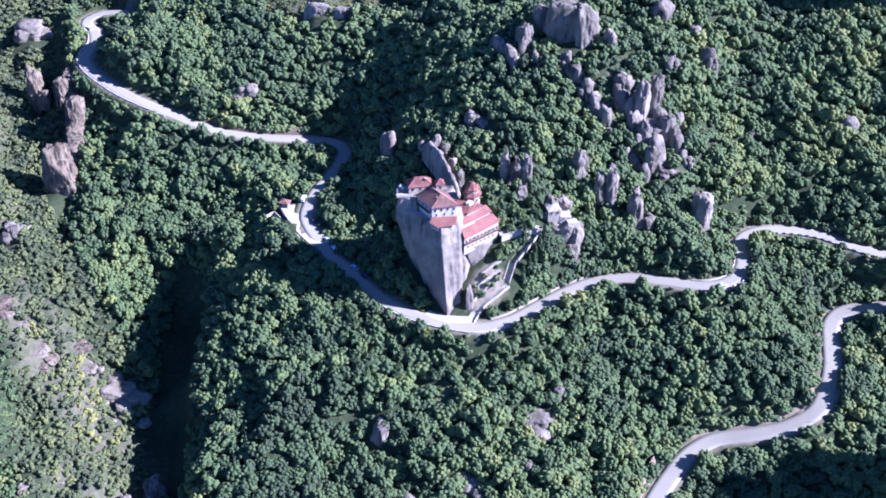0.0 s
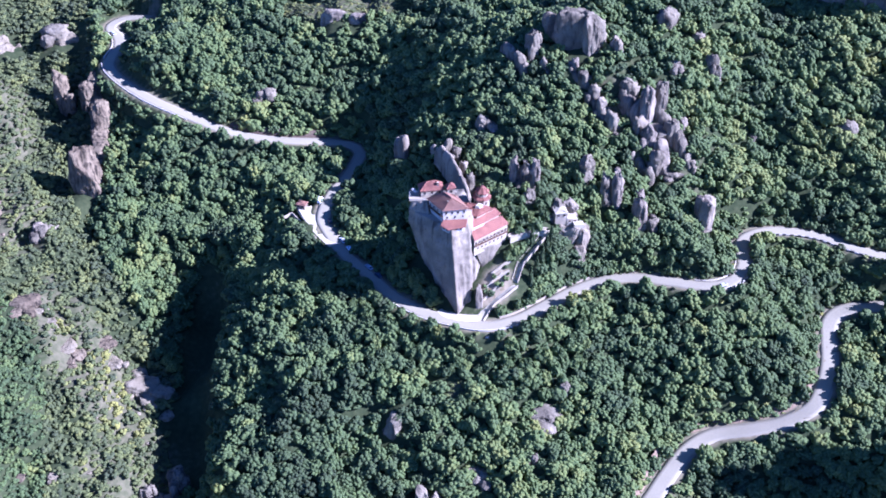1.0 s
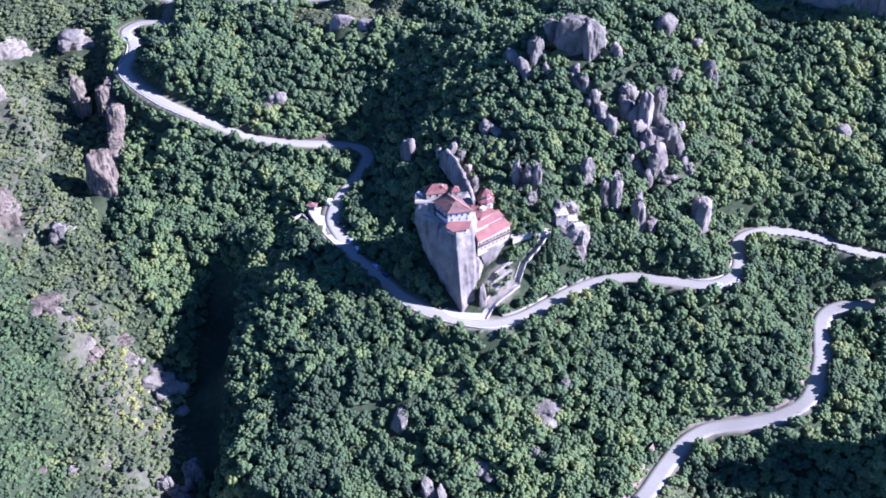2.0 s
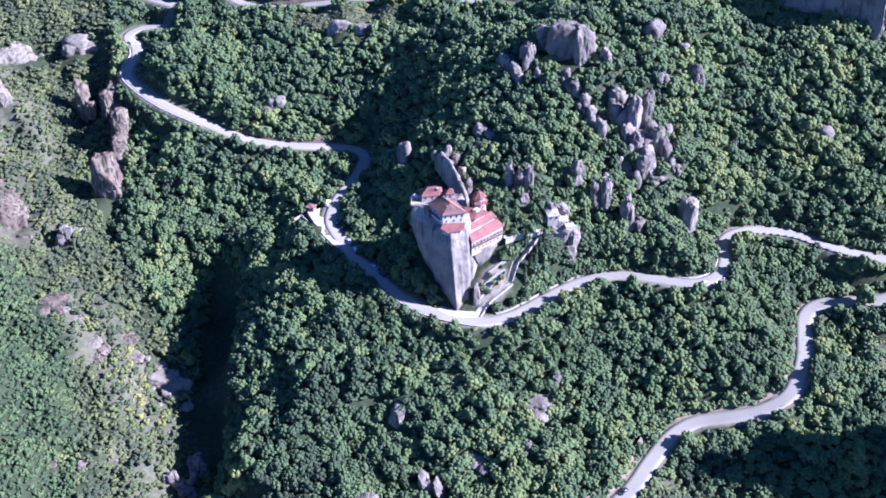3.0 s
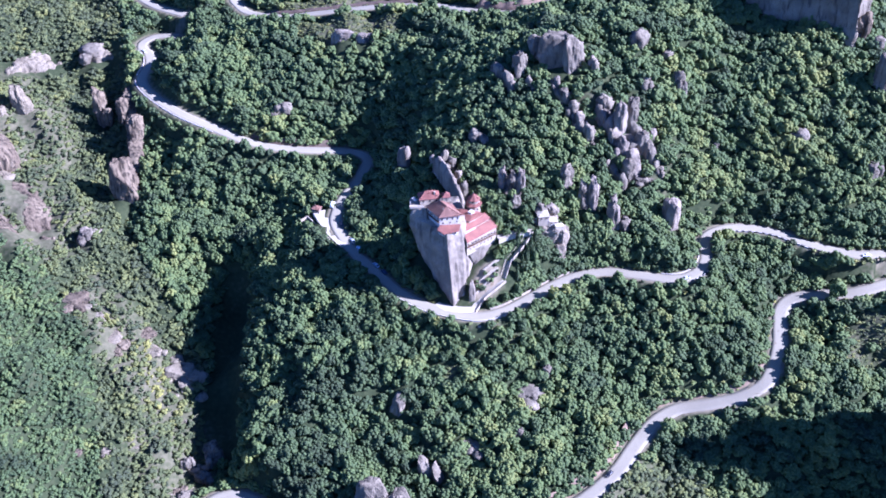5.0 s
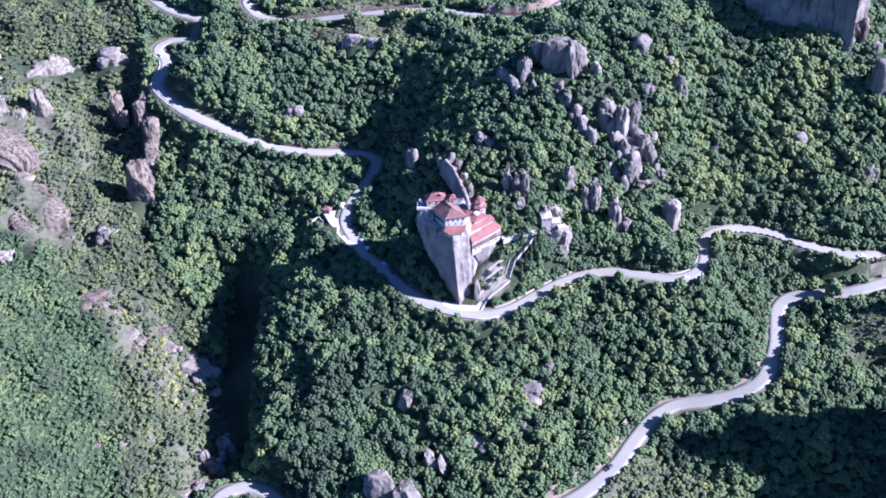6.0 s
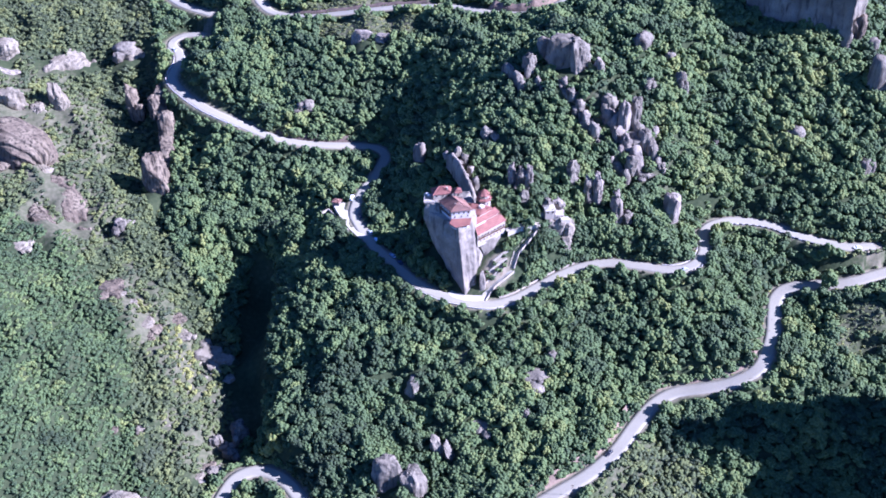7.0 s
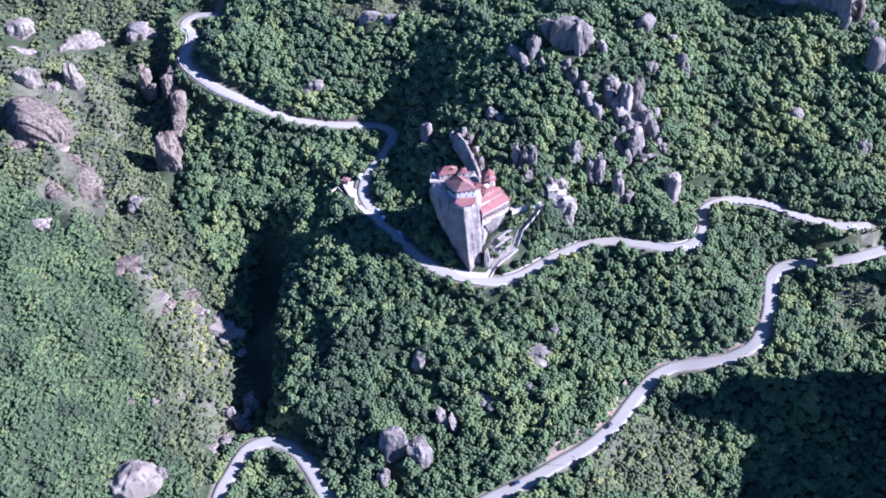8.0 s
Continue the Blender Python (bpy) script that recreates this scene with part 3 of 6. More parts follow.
def rock(name, row, seed, style, mat, label, group="", turn=None, sink=0.12, levels=4, lobes=0):
    x, y, z, w, h = row
    z = min(z, float(ground_height([(x, y)])[0]) + 0.5)
    h *= 1.06
    ob = new(name, rock_mesh(name, w, h, seed, style, mat, levels, lobes))
    ob.matrix_world = pose(x, y, z - sink * h * 0.3, 0, 0, seed * 47 % 360 if turn is None else turn)
    ROCK_FEET.append((x, y, w / 2))
    return tagged(ob, label, "rock", group)


for k, row in enumerate(PILLARS):
    rock("rock_pillar", row, 11 + k + 7 * (k > 0), "pillar" if row[4] > row[3] * 2.4 else "boulder", PALE_ROCK if k % 3 == 2 else ROCK, "tall grey rock pillar standing out of the forest" if row[4] > 17 else "grey weathered rock finger on the wooded ridge", "rock pillars on the ridge", lobes=1 + k % 2)
for k, row in enumerate(CRESTS):
    rock("rock_spur", row, 41 + k, "pillar" if k % 2 else "boulder", PALE_ROCK if k % 3 == 0 else ROCK, "small grey jagged rock on a wooded crest", "jagged crest rocks", levels=3, lobes=2)
for k, row in enumerate(BOULDERS):
    round_one = row[3] > 25
    row = (*row[:3], row[3] * (1.25 if round_one else 1), row[4] * (0.66 if round_one else 0.45 if k < 2 else 0.85))
    rock("boulder", row, 72 + k, "dome" if round_one else "boulder", TAN_ROCK if round_one else ROCK, "pale smooth rounded boulder" if round_one else "large grey rounded boulder among the trees" if row[3] > 12 else "grey boulder beside trees and scrub", "boulders", lobes=0 if round_one else 2, levels=5 if round_one else 4)
for k, row in enumerate(FAR_ROCKS):
    rock("hillside_rock", row, 101 + k, "boulder", ROCK, "grey rock outcrop on the far wooded hillside", "far hillside rocks", levels=3, lobes=2)
for k, row in enumerate(OUTCROPS):
    rock("rock_outcrop", (*row[:3], row[3] * 1.3, min(row[4], row[3] * 0.4)), 161 + k, "slab", TAN_ROCK if k % 3 else BROWN_ROCK, "low pale rock outcrop on the stony flank", "pale outcrops", lobes=3)

def loft(rings, seg, rows, seed, rough=1.0):
    """A skin through outlines at given heights, fluted and cracked, with a closed uneven top."""
    zs = [z for z, _ in rings]

    def around(ring):
        p = np.array(ring + ring[:1], float)
        d = np.r_[0, np.cumsum(np.hypot(*np.diff(p, axis=0).T))]
        # each side keeps its share of points, so corners stay put from level to level
        k = np.concatenate([np.linspace(a, b, seg // len(ring), endpoint=False) for a, b in zip(d, d[1:])])
        return np.c_[np.interp(k, d, p[:, 0]), np.interp(k, d, p[:, 1])]

    loops = np.array([around(r) for _, r in rings])
    n = loops.shape[1]
    verts = []
    centre = loops.mean((0, 1))
    for j in range(rows + 1):
        z = zs[0] + (zs[-1] - zs[0]) * j / rows
        k = min(max(i for i in range(len(zs)) if zs[i] <= z + 1e-9), len(zs) - 2)
        f = (z - zs[k]) / (zs[k + 1] - zs[k])
        ring = loops[k] * (1 - f) + loops[k + 1] * f
        for x, y in ring:
            out = Vector((x - centre[0], y - centre[1], 0)).normalized()
            flute = noise.noise(Vector((x * 0.16 + seed, y * 0.16, z * 0.02))) * 2.2 + noise.noise(Vector((x * 0.5, y * 0.5 + seed, z * 0.05))) * 0.9
            chip = noise.noise(Vector((x * 0.35, y * 0.35, z * 0.35 + seed))) * 0.8 + noise.noise(Vector((x, y, z * 0.7))) * 0.35
            ledge = -0.7 * max(0, noise.noise(Vector((seed, x * 0.03, z * 0.22)))) ** 0.5
            push = rough * (flute + chip + ledge) * (0.25 if j == rows else 1)
            verts.append((x + out.x * push, y + out.y * push, z + (0.5 * chip if 0 < j < rows else 0)))
    faces = [(j * n + i, j * n + (i + 1) % n, (j + 1) * n + (i + 1) % n, (j + 1) * n + i) for j in range(rows) for i in range(n)]
    top = rows * n
    verts.append((*loops[-1].mean(0), zs[-1] + 0.5))
    faces += [(top + i, top + (i + 1) % n, len(verts) - 1) for i in range(n)]
    return verts, faces


for row, seed in (((109, 97, 48, 26, 15), 231), ((36, 62, 33, 17, 16), 235)):
    rock("ridge_rock", row, seed, "outcrop", ROCK, "broad grey rock mass under the ridge pillars", "ridge masses")


def crest_rock(name, line, wide, tall, falls, seed, jag, mat, label, group=""):
    """A narrow ridge of rock along a line: steep flanks, a top broken by clefts into rounded teeth."""
    step = 0.6
    pts = centreline(line, step)
    tangent = np.gradient(pts[:, :2], axis=0)
    tangent /= np.linalg.norm(tangent, axis=1)[:, None]
    n, m, verts = len(pts), 23, []
    for i, ((x, y, z), (tx, ty)) in enumerate(zip(pts, tangent)):
        f, run = i / (n - 1), i * step
        ends = min(1, 7 * f + 0.05, 7 * (1 - f) + 0.05) ** 0.5
        tooth = min(1, (abs(noise.noise(Vector((run * 0.15, seed, 0.3)))) * 3.4) ** 0.55)
        tooth = 1 - jag * (1 - tooth)
        high = tall * ends * tooth * (0.85 + 0.4 * noise.noise(Vector((run * 0.06, seed, 7))))
        half = wide / 2 * (0.55 + 0.45 * tooth) * (0.4 + 0.6 * ends)
        for j in range(m):
            u = j / (m - 1) * 2 - 1
            k = abs(u)
            fall = falls[0] if u > 0 else falls[1]
            if k < 0.55:
                across, h = half * 0.78 * (k / 0.55), high * (1 - 0.22 * (k / 0.55) ** 2)
            else:
                g = (k - 0.55) / 0.45
                across, h = half * (0.78 + 0.22 * g ** 0.7), high * 0.78 * (1 - g) - fall * g
            across *= 1 if u > 0 else -1
            q = Vector((x - ty * across, y + tx * across, z + h))
            bulge = 0.16 * wide * noise.noise(q * (1.5 / wide) + Vector((seed, 0, 0))) + 0.08 * wide * noise.noise(Vector((q.x, q.y, q.z * 0.6)) * (4 / wide)) - 0.1 * wide * max(0, 0.16 - abs(noise.noise(Vector((q.x * 2, q.y * 2, q.z * 0.8)) * (1 / wide)))) * 4
            out = Vector((-ty * u, tx * u, 0.6 * (1 - k)))
            verts.append(q + out * bulge * 1.3)
    faces = [(i * m + j, i * m + j + 1, (i + 1) * m + j + 1, (i + 1) * m + j) for i in range(n - 1) for j in range(m - 1)]
    faces += [tuple(range(m))[::-1], tuple((n - 1) * m + j for j in range(m))]
    ob = mesh_object(name, verts, [f[::-1] for f in faces], mat, smooth=True)
    for x, y, _ in pts[::6]:
        ROCK_FEET.append((x, y, wide * 0.75))
    return tagged(ob, label, "rock", group)


def chipped(verts, centre, size, rng, count):
    """Flat faces where slabs have broken away, with hollows worn between them."""
    p = (np.array(verts, float) - centre) / size
    for _ in range(count):
        a, e = rng.uniform(0, 6.28), rng.uniform(-0.2, 0.28)
        way = np.array([math.cos(a) * math.cos(e), math.sin(a) * math.cos(e), math.sin(e)])
        over = np.maximum(0, p @ way - rng.uniform(0.66, 0.98))
        p -= over[:, None] * way * 0.92
    top = np.array([rng.uniform(-0.3, 0.3), rng.uniform(-0.3, 0.3), 1])
    p -= np.maximum(0, p @ top - rng.uniform(0.82, 0.92))[:, None] * np.array([0, 0, 0.75])
    for k, q in enumerate(p):
        w = Vector(q) * 2.1 + Vector((centre[0], centre[1], 0))
        p[k] = q * (1 + 0.13 * noise.noise(w) + 0.07 * noise.noise(w * 2.7) - 0.5 * max(0, 0.1 - abs(noise.noise(Vector((w.x, w.y, w.z * 0.5)) * 0.9))))
    return [tuple(v) for v in p * size + centre]


def leaning_rock(name, x, y, z, rx, ry, h, lean, seed, mat, label, group, top=0.6, corners=6, rough=1.2):
    """A fluted, broken rock that leans over its foot."""
    rng = random.Random(seed)
    corner = [(math.cos(a) * rng.uniform(0.8, 1.2), math.sin(a) * rng.uniform(0.8, 1.2)) for a in np.linspace(0, 6.283, corners + 1)[:-1] + rng.uniform(0, 1)]
    rings = []
    for f, w in ((-0.25, 1.05), (0.2, 0.98), (0.45, 1.04), (0.7, 0.6 + 0.4 * top), (0.9, 0.25 + 0.7 * top), (1.0, top * 0.6)):
        dx, dy = rng.uniform(-0.12, 0.12) * rx, rng.uniform(-0.12, 0.12) * ry
        rings.append((z + f * h, [(x + dx + lean[0] * f + rx * w * c * rng.uniform(0.9, 1.1), y + dy + lean[1] * f + ry * w * d * rng.uniform(0.9, 1.1)) for c, d in corner]))
    verts, faces = loft(rings, 72 // corners * corners, 34, seed * 1.37, rough * min(1.0, rx / 8))
    verts = chipped(verts, (x + lean[0] * 0.4, y + lean[1] * 0.4, z + 0.4 * h), (rx, ry, 0.6 * h), rng, 16)
    ob = mesh_object(name, verts, faces, mat, smooth=True)
    ROCK_FEET.append((x, y, rx * 1.7))
    return tagged(ob, label, "rock", group)


def stacked_rock(name, x, y, z, r, h, seed, mat, label, group, lean=(0, 0), deep=1.0):
    """A rock finger worn into bulges one over the other, with a rounded head."""
    rng = random.Random(seed)
    turn, rings, n = rng.uniform(0, 1), [], 9
    side = [rng.uniform(0.82, 1.18) * (1.12 if i % 2 else 0.92) for i in range(8)]
    for k in range(n + 1):
        f = k / n
        w = (0.82 + 0.3 * (k % 3 == 1) * rng.uniform(0.4, 1) + rng.uniform(-0.08, 0.12)) * (1.12 - 0.25 * f)
        if f > 0.85:
            w *= 0.66
        dx, dy = rng.uniform(-0.1, 0.1) * r, rng.uniform(-0.1, 0.1) * r
        rings.append((z + (f * 1.3 - 0.3) * h, [(x + dx + lean[0] * f + r * w * side[i] * math.cos(turn + i * 0.785), y + dy + lean[1] * f + r * deep * w * side[i] * math.sin(turn + i * 0.785)) for i in range(8)]))
    verts, faces = loft(rings, 64, 32, seed * 2.1, 0.14 * r)
    verts = chipped(verts, (x + lean[0] * 0.4, y + lean[1] * 0.4, z + 0.45 * h), (r * 1.05, r * deep * 1.05, 0.58 * h), rng, 12)
    ob = mesh_object(name, verts, faces, mat, smooth=True)
    ROCK_FEET.append((x, y, r * 1.6))
    return tagged(ob, label, "rock", group)


def rock_sheet(name, x, y, long, wide, turn, lift, seed, mat, label, group):
    """A bare slab lying in the slope: it follows the ground, with worn bands and a broken outline."""
    n, m = 56, 40
    c, d = math.cos(radians(turn)), math.sin(radians(turn))
    a, b = np.meshgrid(np.linspace(-1.12, 1.12, n), np.linspace(-1.12, 1.12, m), indexing="ij")
    px, py = x + a * long / 2 * c - b * wide / 2 * d, y + a * long / 2 * d + b * wide / 2 * c
    base = smooth_height(np.c_[px.ravel(), py.ravel()]).reshape(n, m)
    full = ground_height(np.c_[px.ravel(), py.ravel()]).reshape(n, m)
    verts = []
    for i in range(n):
        for j in range(m):
            p = Vector((px[i, j], py[i, j], 0))
            ragged = 0.9 + 0.75 * noise.noise(p * 0.07 + Vector((seed, 0, 0))) + 0.4 * noise.noise(p * 0.21 + Vector((0, seed, 0)))
            r = (abs(a[i, j]) ** 2.6 + abs(b[i, j]) ** 2.6) ** (1 / 2.6) / ragged
            body = 1 - min(1, r) ** 5
            run = b[i, j] * wide + 2.2 * noise.noise(p * 0.08) + 0.12 * a[i, j] * long
            band = 0.35 * math.sin(run * 1.9) + 0.25 * math.sin(run * 4.3 + 2 * noise.noise(p * 0.2))
            step = 1.6 * max(0, noise.noise(p * 0.07 + Vector((9, seed, 0)))) + 0.6 * noise.noise(p * 0.35)
            verts.append((p.x, p.y, full[i, j] * 0.5 + base[i, j] * 0.5 + body * (0.6 * lift + band + step) - (1 - body) * 3.0))
    faces = [(i * m + j, (i + 1) * m + j, (i + 1) * m + j + 1, i * m + j + 1) for i in range(n - 1) for j in range(m - 1)]
    ob = mesh_object(name, verts, faces, mat, smooth=True)
    for f in np.linspace(-0.75, 0.75, max(2, int(long / wide * 2.5))):
        ROCK_FEET.append((x + f * long / 2 * c, y + f * long / 2 * d, wide * 0.72))
    return tagged(ob, label, "rock", group)


RIDGE = "rock pillars on the ridge"
stacked_rock("rock_pillar", 30.5, 60, 36, 4.0, 21, 3, PALE_ROCK, "slim grey rock finger standing beside two others", RIDGE, (-1, 1))
stacked_rock("rock_pillar", 35.0, 57, 35, 3.6, 21, 4, ROCK, "middle one of three grey rock fingers", RIDGE, (0.5, 2))
stacked_rock("rock_pillar", 39.8, 57, 35, 4.0, 22, 6, PALE_ROCK, "grey rock finger with a rounded head", RIDGE, (0.8, 1))
stacked_rock("rock_pillar", 37.0, 46, 32, 4.0, 14, 8, ROCK, "lower grey rock finger beside the walkway", RIDGE)
stacked_rock("rock_pillar", 68.5, 66, 37, 5.0, 18, 10, ROCK, "stout grey rock pillar among the oaks", RIDGE, (0, 1))
stacked_rock("rock_pillar", 79.0, 56, 28, 4.3, 20, 12, ROCK, "twin-headed grey rock pillar above the chapel", RIDGE, (-1.5, 2))
stacked_rock("rock_pillar", 84.5, 56, 28, 4.1, 24, 14, PALE_ROCK, "tall grey rock pillar with a worn waist", RIDGE, (-1, 1))
stacked_rock("rock_pillar", 97.0, 48, 20, 5.6, 23, 16, PALE_ROCK, "grey rock pillar with bulging head on the slope", RIDGE, (-1.5, 0))
stacked_rock("rock_pillar", 102.5, 47, 19, 4.6, 12, 18, ROCK, "low grey rock beside a taller pillar", RIDGE)
leaning_rock("boulder", 133, 57, 13, 7.4, 7.0, 24, (-2, 1), 61, PALE_ROCK, "huge pale rounded boulder with a cave", "boulders", 0.8, 7, 0.9)
leaning_rock("boulder", -43, -106, -62, 11.5, 8.5, 23, (1, 4), 63, ROCK, "large angular grey boulder with a flat face", "boulders", 0.9, 5, 0.7)
leaning_rock("boulder", -24, -111, -63, 8.0, 10.0, 22, (-7, 6), 66, ROCK, "grey tilted rock slab among the oaks", "boulders", 0.7, 5, 0.7)
leaning_rock("boulder", -33, -50, -40, 5.6, 6.5, 14, (6, 3), 68, ROCK, "grey tilted rock plate among the oaks", "boulders", 0.9, 4, 0.6)
leaning_rock("boulder", -12, -84, -58, 5.4, 7.0, 16, (-6, 3), 69, ROCK, "dark split rock slab among the oaks", "boulders", 0.8, 5, 0.6)
leaning_rock("boulder", -5, -87, -58, 4.6, 6.0, 14, (-6, 4), 70, ROCK, "narrow grey rock slab beside a darker one", "boulders", 0.8, 5, 0.6)
WEST = "western crags"
rock("banded_dome", (-323, 150, 12, 62, 30), 131, "whaleback", BROWN_ROCK, "broad brown rock dome with dark curved banding", WEST, turn=-24, levels=6)
crest_rock("crag_wall", [(-231, 218, 28), (-229, 205, 23), (-226, 192, 18), (-222, 176, 13), (-218, 160, 6), (-216, 146, -1)], 12.0, 4.0, (5, 22), 31.7, 0.5, BROWN_ROCK, "broken brown rock wall under the road bend", WEST)
leaning_rock("crag", -218, 126, -10, 11.0, 9.5, 31, (-8, 13), 3, BROWN_ROCK, "tall brown leaning crag with a dark rounded head", WEST, 0.75)
leaning_rock("crag", -217, 172, 13, 6.5, 7.0, 15, (-3, 6), 5, BROWN_ROCK, "rounded brown crag above the leaning one", WEST, 0.8)
leaning_rock("crag", -252, 208, 9, 6.4, 6.0, 22, (-4, 5), 8, BROWN_ROCK, "slim brown crag standing in the gully", WEST, 0.6)
leaning_rock("crag", -247, 203, 8, 5.0, 5.0, 11, (2, 0), 9, BROWN_ROCK, "low brown crag beside a slim one", WEST, 0.8)
leaning_rock("crag", -231, 192, 17, 5.5, 6.0, 14, (-2, 3), 12, BROWN_ROCK, "brown crag under the road bend", WEST, 0.7)
leaning_rock("crag", -300, 194, 12, 8.0, 6.5, 31, (-9, 5), 15, TAN_ROCK, "tall tan wedge of rock leaning over the slope", WEST, 0.55)
leaning_rock("crag", -336, 190, 18, 13.0, 8.0, 19, (-3, 3), 17, TAN_ROCK, "broad brown crag with a shaded hollow", WEST, 0.85)
leaning_rock("crag", -318, 188, 15, 9.0, 6.5, 11, (0, 3), 19, TAN_ROCK, "low brown crag beside the wedge", WEST, 0.85)
leaning_rock("crag", -358, 247, 34, 15.0, 9.0, 14, (-2, 4), 21, TAN_ROCK, "brown crag high on the western slope", WEST, 0.8)
leaning_rock("crag", -236, 84, -16, 5.5, 5.0, 11, (-1, 2), 27, PALE_ROCK, "small pale crag on the gully edge", WEST, 0.8)
rock_sheet("rock_sheet", -275, 104, 54, 24, -52, 2.4, 1.3, BROWN_ROCK, "brown bare rock sheet with dark streaks", WEST)
rock_sheet("rock_sheet", -288, 84, 36, 17, -35, 1.8, 4.9, BROWN_ROCK, "low brown rock sheet in the scrub", WEST)
rock_sheet("rock_sheet", -298, 130, 24, 13, -40, 2.6, 7.2, TAN_ROCK, "brown rock step under the dome", WEST)
rock_sheet("rock_sheet", -312, 252, 42, 22, 25, 2.2, 8.8, TAN_ROCK, "tan rock sheet on the western slope", WEST)
rock_sheet("rock_sheet", -262, 262, 26, 15, 10, 2.0, 9.6, TAN_ROCK, "brown rock sheet beside the gully", WEST)
rock_sheet("rock_sheet", -352, 226, 24, 12, 10, 1.6, 12.1, PALE_ROCK, "pale rock sheet in the scrub", WEST)
# the big crag under the upper road, in two masses, and the shaded cliff on the far side of the valley
leaning_rock("great_crag", 66, 138, 80, 13.5, 10.0, 27, (-3, 3), 51, ROCK, "massive grey crag with a pale flat top", "great crag", 0.9, 7, 1.3)
leaning_rock("great_crag", 76, 132, 77, 8.0, 8.0, 29, (-4, 4), 52, ROCK, "massive grey fluted crag beside the forest", "great crag", 0.8, 6, 1.3)
leaning_rock("great_crag", 54, 146, 84, 8.0, 6.0, 17, (0, 2), 54, ROCK, "grey shouldered crag beside the upper road", "great crag", 0.8, 6, 1.0)
stacked_rock("great_crag", 87, 131, 80, 3.2, 15, 56, PALE_ROCK, "slim pale pillar beside the great crag", "great crag")
leaning_rock("hillside_rock", -77, 217, 58, 11.0, 5.0, 14, (0, 3), 58, PALE_ROCK, "cracked pinkish rock face below the meadow", "far hillside rocks", 0.9, 7, 1.2)
leaning_rock("hillside_rock", -62, 214, 57, 9.0, 5.0, 14, (1, 3), 59, PALE_ROCK, "cracked rock face beside the meadow", "far hillside rocks", 0.85, 6, 1.2)
far_cliff = mesh_object("far_cliff", *loft([(70, [(190, 192), (226, 173), (258, 155), (272, 172), (276, 215), (200, 215)]), (104, [(193, 195), (228, 177), (257, 159), (269, 175), (274, 213), (202, 213)]), (150, [(196, 199), (231, 182), (256, 164), (267, 178), (272, 212), (204, 212)]), (160, [(202, 201), (233, 186), (253, 170), (262, 180), (266, 208), (210, 208)])], 144, 44, 6.6, 1.5), ROCK, smooth=True)
tagged(far_cliff, "broad shaded cliff across the valley", "cliff")
rock("cliff_buttress", (262, 166, 86, 14, 26), 206, "pillar", BROWN_ROCK, "brown streaked cliff buttress across the valley", levels=4)
# the massif to the south-east whose shade lies over the lower valley
massif = mesh_object("rock_massif", *loft([(-90, [(345, -55), (345, -330), (460, -330), (460, -55)]), (30, [(348, -66), (348, -320), (450, -320), (450, -66)]),
                                          (52, [(350, -71), (349, -310), (440, -310), (440, -71)]), (60, [(354, -78), (353, -300), (430, -300), (430, -78)])], 96, 50, 8.4, 1.2), ROCK, smooth=True)
tagged(massif, "huge grey rock massif over the lower valley", "cliff")
for x, y, z, rx, ry, h, seed in ((352, -97, 40, 14, 20, 52, 41), (352, -106, 60, 12, 9, 46, 43), (356, -11, -30, 12, 9, 98, 47)):
    leaning_rock("massif_peak", x, y, z, rx, ry, h, (0, 0), seed, ROCK, "grey rock peak over the lower valley", "massif peaks", 0.5)


TOWER = [
    (-8, [(0.9, -2.6), (7.0, 1.8), (8.8, 8.4), (12.0, 13), (15, 24), (6, 48), (-8, 44), (-9, 28), (-6, 10.5)]),
    (6, [(0.1, -1.2), (6.8, 4.0), (8.8, 9.6), (12.2, 14), (15, 24), (6, 48), (-12, 45), (-14.5, 28), (-8.4, 11)]),
    (22, [(-1.3, 1.0), (6.4, 7.0), (8.2, 11.0), (11.4, 15), (14, 24), (6, 48), (-18, 44), (-21, 26), (-11.6, 12)]),
    (40, [(-3.1, 3.6), (5.6, 10.2), (6.8, 12.6), (8.0, 16.0), (9, 24), (5, 47), (-21, 42), (-25, 22.5), (-14, 13)]),
    (46.5, [(-3.4, 5.0), (4.6, 10.2), (5.6, 13.0), (6.4, 16.0), (7, 23.5), (3, 44), (-20, 40), (-23.8, 23), (-13.4, 14)]),
]
tower = mesh_object("rock_tower", *loft(TOWER, 144, 64, 3.7, 0.6), TOWER_ROCK, smooth=True)
tagged(tower, "tall pale fluted rock tower carrying a monastery", "rock")
shoulder = mesh_object("rock_buttress", *loft([(-4, [(9.5, -1), (13.5, -0.5), (14, 6), (10, 8)]), (8, [(9.6, 1), (12.5, 1.5), (13, 6), (10, 8)]), (13, [(10, 3.5), (11.6, 4), (12, 6), (10.5, 7)])], 48, 22, 9.1, 0.4), TOWER_ROCK, smooth=True)
tagged(shoulder, "narrow pale rock blade against the tower foot", "rock")
wing_rock = mesh_object("rock_shoulder", *loft([(4, [(13, 16), (19, 18), (27, 25), (21, 31), (8, 22)]), (18, [(12, 15.5), (18, 18), (26, 25), (20, 31), (7, 22)]), (24, [(10, 12.4), (18, 18), (25.6, 25), (19, 30), (6, 21)]), (29.5, [(8.6, 10.4), (18, 18.4), (25, 25), (19, 30), (6, 21)])], 80, 30, 7.3, 0.5), TOWER_ROCK, smooth=True)
tagged(wing_rock, "pale broken rock shoulder under the east wing", "rock")


